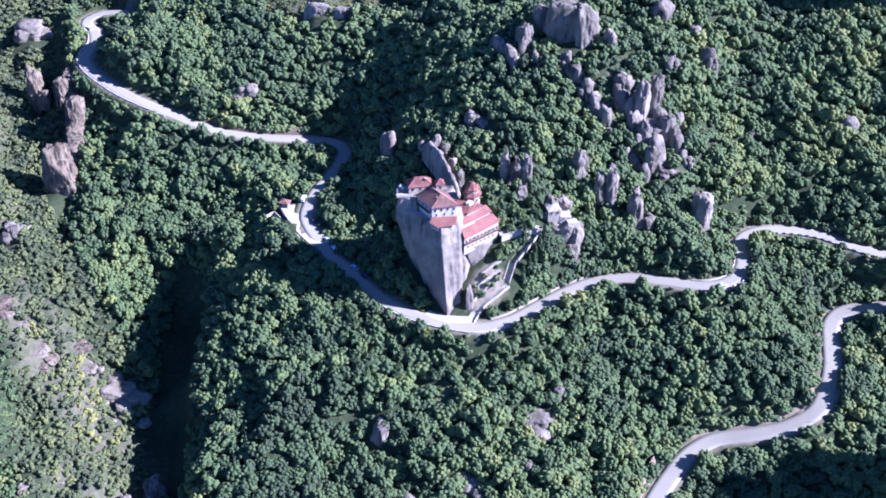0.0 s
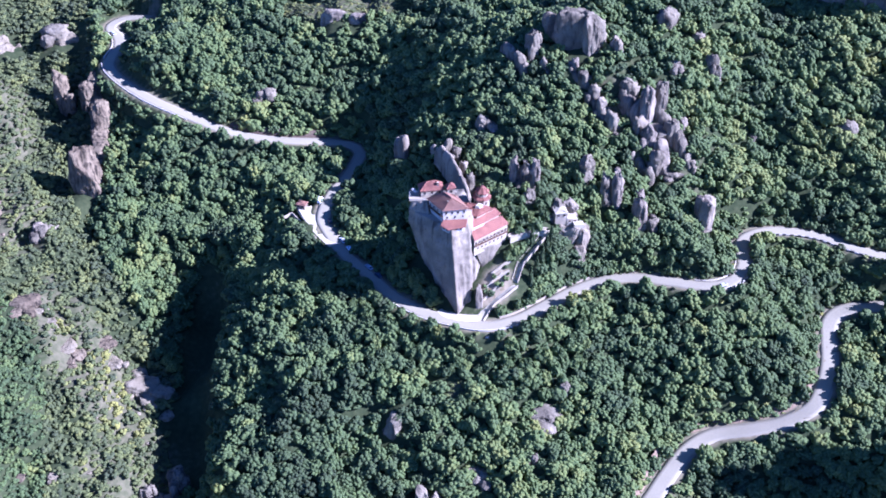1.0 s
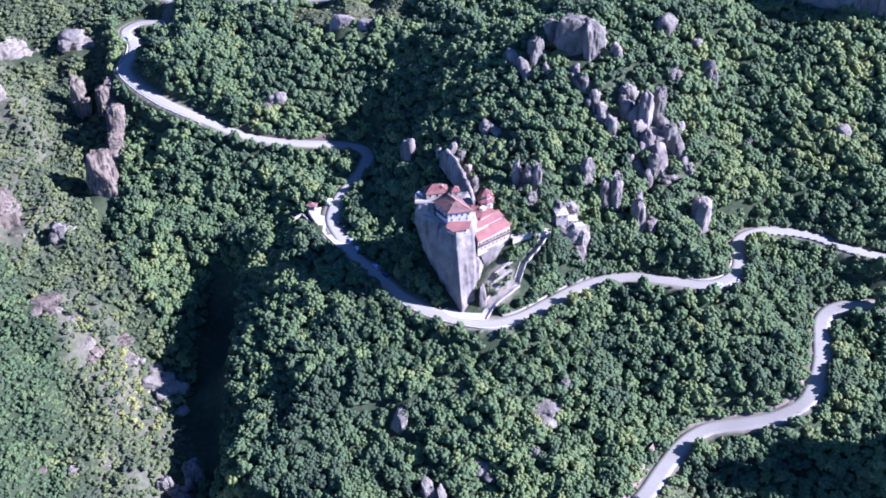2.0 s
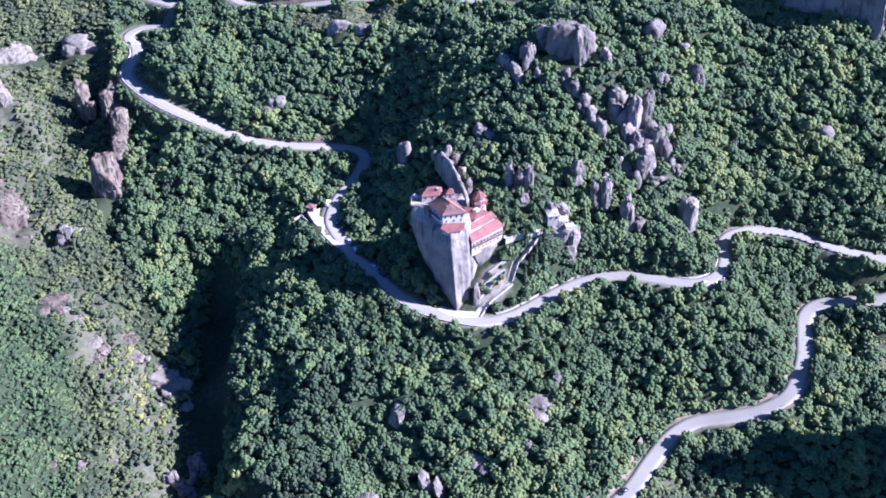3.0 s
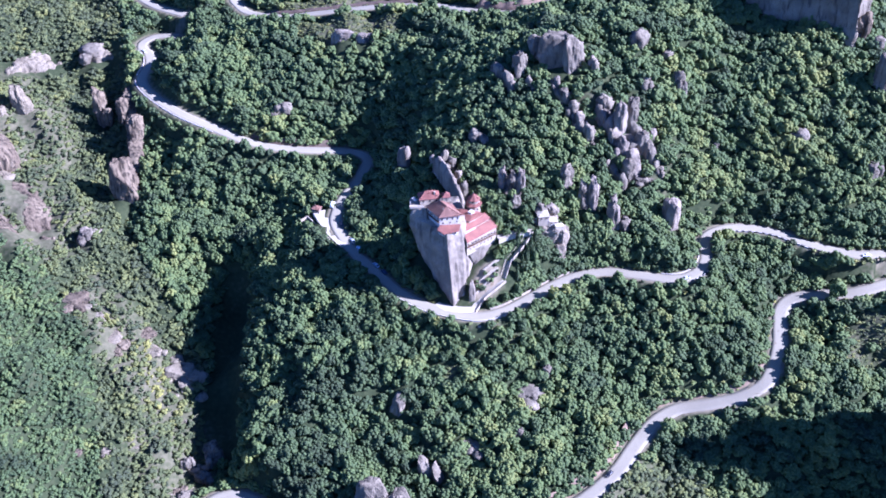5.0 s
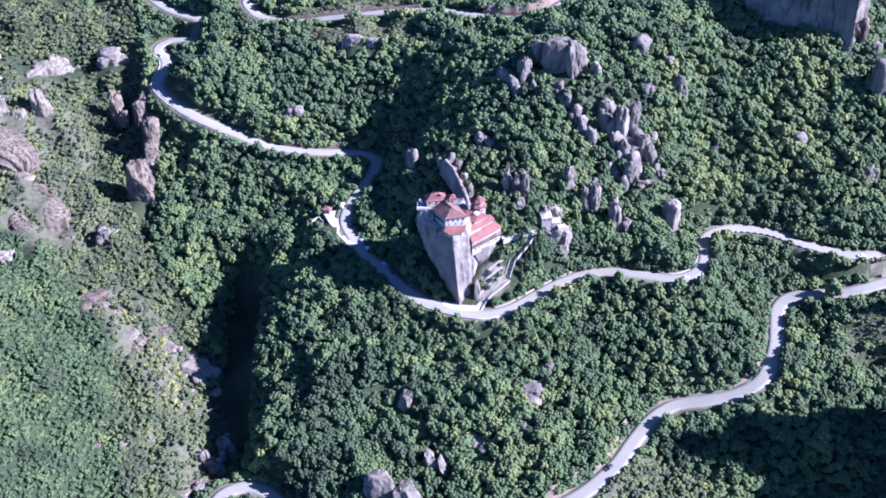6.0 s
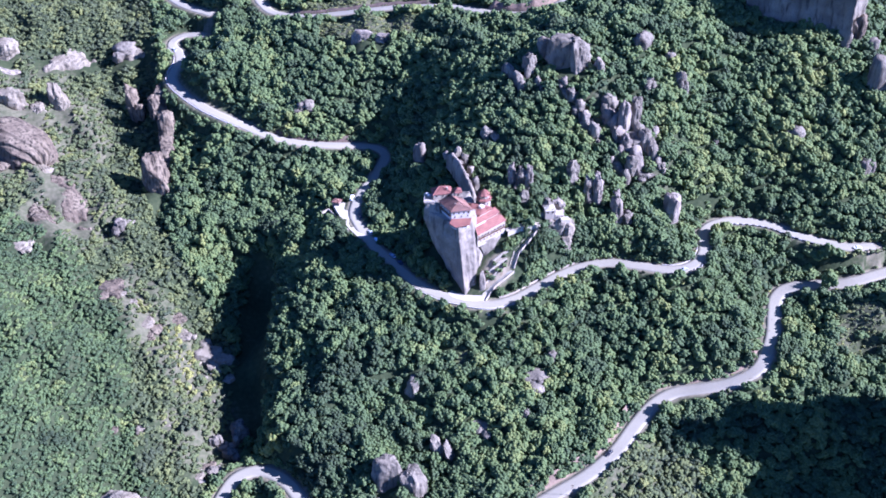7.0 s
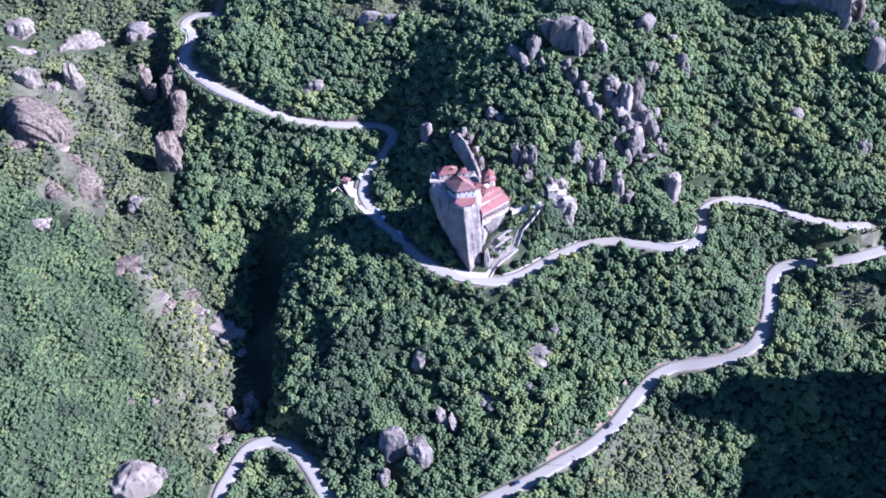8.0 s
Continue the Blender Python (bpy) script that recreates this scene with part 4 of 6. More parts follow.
# the crest behind the tower: a continuous fin of rock, a wall to the west, half buried in the wood to the east
crest_rock("rock_fin", [(5.8, 46, 31), (5.4, 51, 32.5), (3.0, 57, 35.5), (-0.6, 64, 38), (-4.2, 73, 40.5), (-9.4, 84, 42), (-12, 88, 42)], 4.4, 9.5, (5, 3), 2.3, 0.12, PALE_ROCK, "grey rock fin rising behind the monastery")
crest_rock("rock_fin", [(-28, 103, 36), (-31.5, 106, 36), (-35, 108, 34)], 6.5, 10.5, (8, 4), 5.1, 0.3, PALE_ROCK, "grey rock knob at the end of the wooded crest")
crest_rock("rock_fin", [(10, 103, 55), (16, 100, 53), (22, 96, 51), (26, 92, 48)], 5.5, 6.0, (4, 4), 6.4, 0.5, ROCK, "low grey rock rib above the monastery")
# jagged ribs that run down the eastern ridge
crest_rock("rock_rib", [(61, 121, 79), (66, 114, 73), (71, 108, 67), (77, 101, 61), (83, 95, 56), (88, 90, 51)], 6.5, 10.5, (6, 6), 11.7, 0.75, ROCK, "jagged grey rock rib on the wooded ridge", "rock ribs")
crest_rock("rock_rib", [(88, 110, 68), (94, 103, 62), (100, 96, 56), (105, 89, 51), (110, 82, 44), (113, 76, 39)], 9.0, 13.0, (7, 7), 14.2, 0.8, PALE_ROCK, "tall broken rock rib on the wooded ridge", "rock ribs")
crest_rock("rock_rib", [(103, 107, 64), (110, 100, 58), (117, 92, 52), (122, 86, 46), (127, 79, 40)], 8.0, 11.0, (7, 7), 17.9, 0.8, ROCK, "grey rock rib ending in a rounded pillar", "rock ribs")
crest_rock("rock_rib", [(93, 82, 45), (99, 77, 41), (106, 72, 36)], 6.0, 8.0, (5, 5), 21.3, 0.7, ROCK, "short grey rock rib among trees", "rock ribs")
crest_rock("rock_rib", [(24, 141, 80), (29, 136, 79), (34, 129, 77), (38, 121, 75)], 6.5, 9.0, (6, 5), 24.3, 0.6, ROCK, "dark grey rock rib in the wood", "rock ribs")


head = mesh_object("rock_knoll", *loft([(40, [(-24.6, 22.6), (-13, 18), (-11, 33), (-22, 36)]), (47, [(-24.4, 22.4), (-14.4, 19), (-12, 33), (-23, 35)]), (51.7, [(-23.6, 22.8), (-15.2, 21.2), (-13, 32), (-22.6, 33.6)])], 80, 18, 5.9, 0.4), TOWER_ROCK, smooth=True)
tagged(head, "raised pale rock head under the lookout terrace", "rock")


# ---- the monastery ----
def prism(bm, outline, low, high):
    """A solid on an outline; low and high are heights or lists of heights, corner by corner."""
    n = len(outline)
    low = low if isinstance(low, (list, tuple)) else [low] * n
    high = high if isinstance(high, (list, tuple)) else [high] * n
    a = [bm.verts.new((x, y, z)) for (x, y), z in zip(outline, low)]
    b = [bm.verts.new((x, y, z)) for (x, y), z in zip(outline, high)]
    bm.faces.new(a[::-1]), bm.faces.new(b)
    for i in range(n):
        bm.faces.new((a[i], a[(i + 1) % n], b[(i + 1) % n], b[i]))
    return bm


def solid(name, outline, low, high, mat, parent, label=""):
    return part(name, prism(bmesh.new(), outline, low, high), mat, parent, label)


def beam(bm, a, b, w, h):
    """A square bar from a to b."""
    a, b = Vector(a), Vector(b)
    m = Matrix.Translation((a + b) / 2) @ (b - a).to_track_quat("Y", "Z").to_matrix().to_4x4() @ Matrix.Diagonal((w, (b - a).length, h, 1))
    bmesh.ops.create_cube(bm, size=1, matrix=m)
    return bm


def grow(outline, by):
    c = np.mean(outline, axis=0)
    return [tuple(np.array(p) + (np.array(p) - c) / np.linalg.norm(np.array(p) - c) * by) for p in outline]


def tiled_roof(name, outline, eave, ridge, mat, parent, label="", over=0.7, thick=0.28):
    """A hipped roof: the outline's corners rise to the nearest ridge point; rows of tiles run down each slope."""
    bm = bmesh.new()
    rim = grow(outline, over)
    ridge = [Vector(r) for r in ridge]
    low = [bm.verts.new((x, y, eave - thick)) for x, y in rim]
    edge = [bm.verts.new((x, y, eave)) for x, y in rim]
    tops = [bm.verts.new(r) for r in ridge]
    n = len(rim)
    near = [min(range(len(ridge)), key=lambda k: (ridge[k].xy - Vector(p)).length) for p in rim]
    bm.faces.new(low[::-1])
    for i in range(n):
        j = (i + 1) % n
        bm.faces.new((low[i], low[j], edge[j], edge[i]))
        bm.faces.new((edge[i], edge[j], tops[near[i]]) if near[i] == near[j] else (edge[i], edge[j], tops[near[j]], tops[near[i]]))
    bm.normal_update()
    roof = part(name, bm, mat, parent, label)
    rows = bmesh.new()
    for i in range(n):
        j = (i + 1) % n
        a, b = Vector((*rim[i], eave)), Vector((*rim[j], eave))
        ra, rb = ridge[near[i]], ridge[near[j]]
        steps = max(3, int((b - a).length / 0.75))
        for k in range(1, steps):
            f = k / steps
            foot, head = a.lerp(b, f), ra.lerp(rb, f)
            beam(rows, foot + Vector((0, 0, 0.05)), foot.lerp(head, 0.97) + Vector((0, 0, 0.05)), 0.22, 0.16)
        beam(rows, a + Vector((0, 0, 0.08)), ra + Vector((0, 0, 0.08)), 0.3, 0.24)
    for ra, rb in zip(ridge, ridge[1:]):
        beam(rows, ra + Vector((0, 0, 0.1)), rb + Vector((0, 0, 0.1)), 0.34, 0.26)
    part("tile_rows", rows, mat, roof)
    return roof


def window(parent, at, along, w=0.9, h=1.3, wood=WOOD):
    """A window in a wall: at is its sill's middle on the wall's face, along the wall's way (outside on its right)."""
    at, along = Vector(at), Vector((*along, 0)).normalized()
    out = Vector((along.y, -along.x, 0))
    bm = bmesh.new()
    up = Vector((0, 0, 1))
    for s in (-1, 1):
        beam(bm, at + along * s * w / 2 + out * 0.06, at + along * s * w / 2 + out * 0.06 + up * h, 0.14, 0.14)
    beam(bm, at - along * w / 2 + up * h + out * 0.06, at + along * w / 2 + up * h + out * 0.06, 0.14, 0.14)
    beam(bm, at - along * w / 2 + up * h * 0.5 + out * 0.05, at + along * w / 2 + up * h * 0.5 + out * 0.05, 0.07, 0.07)
    frame_part = part("window", bm, wood, parent)
    pane = bmesh.new()
    m = Matrix((( along.x, out.x, 0, 0), (along.y, out.y, 0, 0), (0, 0, 1, 0), (0, 0, 0, 1)))
    bmesh.ops.create_cube(pane, size=1, matrix=Matrix.Translation(at + up * h / 2 + out * 0.01) @ m @ Matrix.Diagonal((w, 0.06, h, 1)))
    part("pane", pane, GLASS, frame_part)
    sill = bmesh.new()
    beam(sill, at - along * w * 0.65 + out * 0.12 - up * 0.06, at + along * w * 0.65 + out * 0.12 - up * 0.06, 0.3, 0.12)
    part("sill", sill, WHITE, frame_part)


def wall_windows(parent, a, b, z, count, **kw):
    a, b = Vector(a), Vector(b)
    for k in range(count):
        p = a.lerp(b, (k + 0.5) / count)
        window(parent, (p.x, p.y, z), (b - a), **kw)


def thing(name, label, category, x=0, y=0, z=0, group=""):
    ob = new(name)
    ob.location = (x, y, z)
    return tagged(ob, label, category, group)


def chimney(x, y, z, h=1.6):
    bm = prism(bmesh.new(), [(x - 0.4, y - 0.4), (x + 0.4, y - 0.4), (x + 0.4, y + 0.4), (x - 0.4, y + 0.4)], z, z + h)
    prism(bm, [(x - 0.55, y - 0.55), (x + 0.55, y - 0.55), (x + 0.55, y + 0.55), (x - 0.55, y + 0.55)], z + h, z + h + 0.25)
    return bm


def make_monastery():
    # everything stands on the tower's head: the whole group is set 4.5 m forward and 2.9 m up
    main = thing("main_house", "tall pale monastery house with a brown hipped roof", "house", 0, -4.5, 2.9)
    foot = [(-7.4, 15.6), (4.2, 18.0), (-1.2, 28.8), (-14.6, 26.2)]
    solid("wall", foot, 41.5, 50.6, WHITE, main)
    tiled_roof("roof", foot, 50.7, [(-3.4, 20.2, 55.2), (-7.0, 25.0, 55.4)], OLD_ROOF, main, "weathered brown tiled roof", over=1.1)
    wall_windows(main, foot[0], foot[1], 48.0, 4, w=0.8)
    wall_windows(main, foot[0], foot[1], 45.7, 3, w=0.7, h=1.0)
    wall_windows(main, foot[3], foot[0], 47.6, 4)
    wall_windows(main, foot[1], foot[2], 47.6, 3)
    part("chimney", chimney(-5.0, 19.2, 52.2), PLASTER, main)
    part("chimney", chimney(-1.4, 27.4, 51.4, 2.6), PLASTER, main)
    for f in np.linspace(0.04, 0.96, 6):  # wooden posts of the gallery over the edge
        p = Vector((*foot[3], 0)).lerp(Vector((*foot[0], 0)), f)
        part("gallery_post", beam(bmesh.new(), (p.x - 0.9, p.y - 0.6, 47.2), (p.x - 0.9, p.y - 0.6, 50.5), 0.16, 0.16), WOOD, main)
    solid("gallery", [(-15.6, 25.6), (-8.4, 15.0), (-7.4, 15.7), (-14.6, 26.2)], 46.9, 47.2, WOOD, main)

    porch = thing("porch_house", "low red-roofed porch on the rock edge", "house", 0, -4.5, 2.9)
    foot = [(-7.8, 12.8), (-4.6, 9.9), (2.6, 12.0), (3.8, 17.4), (-7.0, 15.2)]
    solid("wall", foot, 41, 44.0, WHITE, porch)
    bm = bmesh.new()
    rim = [(-8.8, 12.0), (-5.0, 8.5), (3.6, 10.9), (4.6, 16.6), (-7.5, 15.3)]
    prism(bm, rim, [43.9, 43.5, 43.9, 45.0, 45.0], [44.2, 43.8, 44.2, 45.3, 45.3])
    roof = part("roof", bm, ROOF, porch, "red tiled lean-to roof")
    rows = bmesh.new()
    for f in np.linspace(0.03, 0.97, 17):
        a = Vector((-8.8, 12.0, 44.25)).lerp(Vector((-5.0, 8.5, 43.85)), f * 2.5) if f < 0.4 else Vector((-5.0, 8.5, 43.85)).lerp(Vector((3.6, 10.9, 44.25)), (f - 0.4) / 0.6)
        beam(rows, a, Vector((-7.5, 15.3, 45.35)).lerp(Vector((4.6, 16.6, 45.35)), f), 0.2, 0.14)
    part("tile_rows", rows, ROOF, roof)
    wall_windows(porch, foot[0], foot[1], 41.9, 2, h=1.0)
    wall_windows(porch, foot[1], foot[2], 41.9, 3, h=1.0)

    back = thing("guest_house", "small red-roofed house at the back of the rock", "house", 0, -4.5, 2.9)
    foot = [(-18.6, 29.4), (-7.6, 31.6), (-8.8, 38.4), (-20.0, 36.0)]
    solid("wall", foot, 42, 53.2, PLASTER, back)
    tiled_roof("roof", foot, 53.2, [(-15.8, 33.2, 56.6), (-11.6, 34.2, 56.6)], ROOF, back, "red clay tiled roof")
    wall_windows(back, foot[3], foot[0], 50.5, 3)
    wall_windows(back, foot[0], foot[1], 51.0, 3)
    part("chimney", chimney(-10.4, 32.6, 54.8), PLASTER, back)
    turret = thing("stair_turret", "small square turret with a red pointed roof", "turret", 0, -4.5, 2.9)
    foot = [(-5.6, 29.6), (-1.6, 30.4), (-2.4, 34.4), (-6.4, 33.6)]
    solid("wall", foot, 43, 54.6, PLASTER, turret)
    tiled_roof("roof", foot, 54.6, [(-4.0, 32.0, 56.8)], ROOF, turret, over=0.5)
    wall_windows(turret, foot[0], foot[1], 52.2, 1)

    terrace = thing("terrace", "small white-railed lookout terrace on the rock", "terrace", 0, -4.5, 2.9)
    solid("floor_slab", [(-24.6, 26.6), (-15.4, 26.8), (-18.9, 29.2), (-20.4, 36.4), (-25.0, 35.4)], 48.9, 49.6, PLASTER, terrace)
    edge = [(-24.4, 35.2), (-24.2, 26.9), (-16.0, 26.9)]
    for (ax, ay), (bx, by) in zip(edge, edge[1:]):
        n = int(math.hypot(bx - ax, by - ay) / 1.3)
        for k in range(n):
            bm = bmesh.new()
            x, y = ax + (bx - ax) * k / n, ay + (by - ay) * k / n
            beam(bm, (x, y, 49.5), (x, y, 50.7), 0.16, 0.16)
            part("post", bm, WHITE, terrace)
        bm = bmesh.new()
        beam(bm, (ax, ay, 50.7), (bx, by, 50.7), 0.18, 0.14)
        beam(bm, (ax, ay, 50.2), (bx, by, 50.2), 0.1, 0.08)
        part("rail", bm, WHITE, terrace)
    for x, y, w in ((-21.5, 31.5, 1.1), (-22.6, 33.6, 1.3)):
        bm = bmesh.new()
        bmesh.ops.create_cone(bm, cap_ends=True, segments=10, radius1=w, radius2=0.12, depth=0.7, matrix=Matrix.Translation((x, y, 52.1)))
        beam(bm, (x, y, 49.5), (x, y, 52.2), 0.08, 0.08)
        part("parasol", bm, WHITE, terrace, "white parasol")

    church = thing("church", "small church with a two-tiered red octagonal roof", "church", 0, 4.0, -2.6)
    ring = lambda r, cx=12.0, cy=28.6: [(cx + r * math.cos(radians(a)), cy + r * math.sin(radians(a))) for a in range(12, 372, 45)]
    solid("wall", ring(4.1), 28, 51.6, PLASTER, church)
    tiled_roof("skirt_roof", ring(4.3), 51.6, [(12.0, 28.6, 54.6)], ROOF, church, over=0.6)
    solid("drum", ring(3.2), 51.8, 54.8, PLASTER, church)
    tiled_roof("dome_roof", ring(3.3), 54.8, [(12.0, 28.6, 58.0)], ROOF, church, over=0.55)
    p = ring(3.2)
    for i in range(8):
        wall_windows(church, p[i], p[(i + 1) % 8], 53.2, 1, w=0.6, h=1.1)
    p = ring(4.1)
    for i in (4, 5, 6, 7, 0):
        wall_windows(church, p[i], p[(i + 1) % 8], 48.6, 1)
    bm = bmesh.new()
    beam(bm, (12, 28.6, 57.9), (12, 28.6, 59.2), 0.1, 0.1)
    beam(bm, (11.6, 28.6, 58.8), (12.4, 28.6, 58.8), 0.1, 0.1)
    part("roof_cross", bm, STEEL, church)

    court = thing("court_range", "red-roofed range between the house and the church", "house", 0, 4.0, -2.6)
    foot = [(4.4, 17.8), (9.4, 15.6), (17.2, 22.6), (14.6, 25.2), (7.6, 27.6), (-0.4, 28.2)]
    solid("wall", foot, 30, 47.8, PLASTER, court)
    tiled_roof("roof", foot, 47.8, [(4.6, 23.4, 50.6), (11.0, 21.6, 50.2)], ROOF, court)
    bm = prism(bmesh.new(), [(8.6, 20.2), (10.6, 19.6), (12.4, 21.4), (10.4, 22.4)], 48.5, [51.0, 51.0, 51.4, 51.4])
    part("dormer", bm, WHITE, court)

    # the long range down the east side, under a stepped lean-to roof
    wing = thing("east_range", "long pale wing with a stepped red lean-to roof", "house", 0, 4.0, -2.6)
    r1, r2, e1, e2 = Vector((4.9, 13.2, 45.6)), Vector((18.4, 24.6, 46.4)), Vector((8.4, 5.4, 39.4)), Vector((25.8, 20.6, 40.4))
    m1, m2 = r1.lerp(e1, 0.45), r2.lerp(e2, 0.45)
    outer = [(e1.x - 0.2, e1.y + 0.7), (e2.x - 0.7, e2.y + 0.3), (r2.x, r2.y), (r1.x, r1.y)]
    solid("wall", outer, [30, 31, 32, 32], [39.2, 40.2, 45.0, 44.4], PLASTER, wing)
    up = Vector((0, 0, 1))

    def slope(a, b, c, d, name, label):
        bm = bmesh.new()
        prism(bm, [p.xy[:] for p in (d, c, b, a)], [p.z for p in (d, c, b, a)], [p.z + 0.3 for p in (d, c, b, a)])
        ob = part(name, bm, ROOF, wing, label)
        rows = bmesh.new()
        n = int((b - a).length / 0.75)
        for k in range(n + 1):
            beam(rows, a.lerp(b, k / n) + up * 0.34, d.lerp(c, k / n) + up * 0.34, 0.22, 0.15)
        part("tile_rows", rows, ROOF, ob)

    slope(r1 + up * 0.9, r2 + up * 0.9, m2 + up * 0.9, m1 + up * 0.9, "upper_roof", "red tiled upper roof slope")
    slope(m1, m2, e2, e1, "lower_roof", "red tiled lower roof slope")
    solid("clerestory", [tuple(p.xy) for p in (m1 + Vector((0.3, -0.3, 0)), m1.lerp(m2, 0.42) + Vector((0.3, -0.3, 0)), m1.lerp(m2, 0.42), m1)], 41, 43.9, WHITE, wing)
    a, b = Vector(outer[0]), Vector(outer[1])
    wall_windows(wing, a, b, 36.6, 9)
    wall_windows(wing, a.lerp(b, 0.05), a.lerp(b, 0.9), 33.2, 7, w=0.8, h=1.1)
    bm = bmesh.new()  # the wooden gallery under the eave
    out = Vector((b.y - a.y, a.x - b.x)).normalized()
    for k in range(12):
        p = a.lerp(b, k / 11) + out * 0.9
        part("gallery_post", beam(bmesh.new(), (p.x, p.y, 36.2), (p.x, p.y, 39.2), 0.16, 0.16), WOOD, wing)
    beam(bm, (*(a + out * 0.9), 37.2), (*(b + out * 0.9), 37.9), 0.12, 0.12)
    part("gallery_rail", bm, WOOD, wing)
    part("gallery", prism(bmesh.new(), [tuple(a), tuple(a + out * 1.1), tuple(b + out * 1.1), tuple(b)], 35.9, 36.2), WOOD, wing)


make_monastery()


# ---- terraces, path, steps and footbridge ----
def terrace_wall(line, tops, label):
    bm, cap = bmesh.new(), bmesh.new()
    for (ax, ay), (bx, by), za, zb in zip(line, line[1:], tops, tops[1:]):
        side = Vector((by - ay, ax - bx)).normalized() * 0.45
        prism(bm, [(ax, ay), (bx, by), (bx + side.x, by + side.y), (ax + side.x, ay + side.y)][::-1], min(za, zb) - 4, [za, zb, zb, za][::-1])
        beam(cap, (ax, ay, za + 0.08), (bx, by, zb + 0.08), 0.6, 0.2)
    wall = part("terrace_wall", bm, PLASTER, None)
    tagged(wall, label, "wall", "terrace walls")
    part("coping", cap, PAVING, wall)


def level(x, y):
    return float(ground_height([(x, y)])[0])


for k, (line, label) in enumerate([([(13.2, 3.4), (16.2, 5.4), (19.2, 7.2), (22.4, 9.2)], "pale stone terrace wall below the east wing"), ([(15.2, 8.2), (18.6, 10.2), (22.0, 11.8), (26.4, 13.6)], "pale stepped retaining wall with coping"),
                                   ([(17.4, 12.4), (20.4, 13.8), (23.6, 15.6), (27.2, 17.2)], "narrow pale wall under the wing")]):
    tops = [level(*p) + 0.9 for p in line]
    terrace_wall(line, tops, label)
    bed = bmesh.new()
    for p, q, za, zb in zip(line, line[1:], tops, tops[1:]):
        back = Vector((p[1] - q[1], q[0] - p[0])).normalized() * 2.6
        prism(bed, [p, q, (q[0] + back.x, q[1] + back.y), (p[0] + back.x, p[1] + back.y)], min(za, zb) - 3, [za - 0.25, zb - 0.25, zb, za])
    tagged(part("terrace_bed", bed, PAVING, None), "trodden pale terrace between stone walls", "terrace", "terrace beds")


def ribbon(name, rows, width, thick, mat, label, category="path"):
    line = centreline(rows, 1.0)
    t = np.gradient(line[:, :2], axis=0)
    t /= np.linalg.norm(t, axis=1)[:, None]
    s = np.c_[-t[:, 1], t[:, 0]] * width / 2
    n = len(line)
    verts = np.concatenate([np.c_[line[:, :2] + s, line[:, 2] - thick], np.c_[line[:, :2] + s, line[:, 2]], np.c_[line[:, :2] - s, line[:, 2]], np.c_[line[:, :2] - s, line[:, 2] - thick]])
    faces = [(j * n + i, j * n + i + 1, (j + 1) * n + i + 1, (j + 1) * n + i) for j in range(3) for i in range(n - 1)]
    ob = mesh_object(name, verts, [f[::-1] for f in faces], mat)
    return tagged(ob, label, category, kind="structure"), line


PATH_LINE = [(x, y, level(x, y) + 0.35) for x, y in ((11.5, -6.5), (13.5, -2.5), (16.5, 1.6), (20.5, 4.2), (24.5, 6.4), (29, 9.6))]
ribbon("path_rock", PATH_LINE, 4.2, 1.6, PAVING, "pale paved path climbing from the road")
ribbon("pavement_foot", [(-9, 1, 0.4), (-1, -4.2, 0.3), (8, -5.5, 0.3), (14, -5, 0.6)], 6.0, 1.5, PAVING, "pale gravel apron at the foot of the rock", "pavement")
low_wall = mesh_object("path_wall", *[(lambda ln: ([(x, y, z + h) for h in (-1, 0.7) for x, y, z in ln], [(i, i + 1, len(ln) + i + 1, len(ln) + i) for i in range(len(ln) - 1)]))(centreline([(x + 2.0, y - 1.4, z) for x, y, z in PATH_LINE], 1.2))][0], PLASTER)
solidify = low_wall.modifiers.new("thickness", "SOLIDIFY")
solidify.thickness = 0.4
tagged(low_wall, "low pale stone wall along the path", "wall")


def flight(a, b, width, label):
    a, b = Vector(a), Vector(b)
    n = int((b.z - a.z) / 0.32)
    stair = thing("stairway", label, "stairs")
    along = (b - a).xy.normalized()
    side = Vector((-along.y, along.x)) * width / 2
    for k in range(n):
        p, q = a.xy.lerp(b.xy, k / n), a.xy.lerp(b.xy, (k + 1.15) / n)
        z = a.z + (b.z - a.z) * (k + 1) / n
        solid("step", [tuple(p + side), tuple(p - side), tuple(q - side), tuple(q + side)], z - 1.0, z, PAVING, stair)
    for s in (-1, 1):
        bm = bmesh.new()
        d = Vector((*(side * s * 1.12), 0))
        beam(bm, a + d + Vector((0, 0, 0.9)), b + d + Vector((0, 0, 0.9)), 0.35, 0.8)
        part("side_wall", bm, PLASTER, stair)


flight((29.5, 10.5, level(29.5, 10.5) + 0.3), (32.5, 17, level(32.5, 17) + 0.6), 3.0, "pale stone stairway rising to the terraces")
flight((33, 17.5, level(33, 17.5) + 0.4), (40.5, 24, level(40.5, 24) + 0.6), 3.0, "long pale stairway climbing between trees")
flight((41, 24.8, level(41, 24.8) + 0.4), (46, 30, level(46, 30) + 0.6), 2.8, "upper pale stairway to the footbridge")
walkway, line = ribbon("path_walkway", [(46.8, 30.6, level(46.8, 30.6) + 0.5), (42, 29, max(level(42, 29) + 0.4, 32)), (35, 26.5, max(level(35, 26.5) + 0.4, 32)), (30.5, 25.5, 31.0), (26.2, 23.5, 30.4)], 3.0, 3.0, PAVING, "pale walkway from the stairs to the monastery")
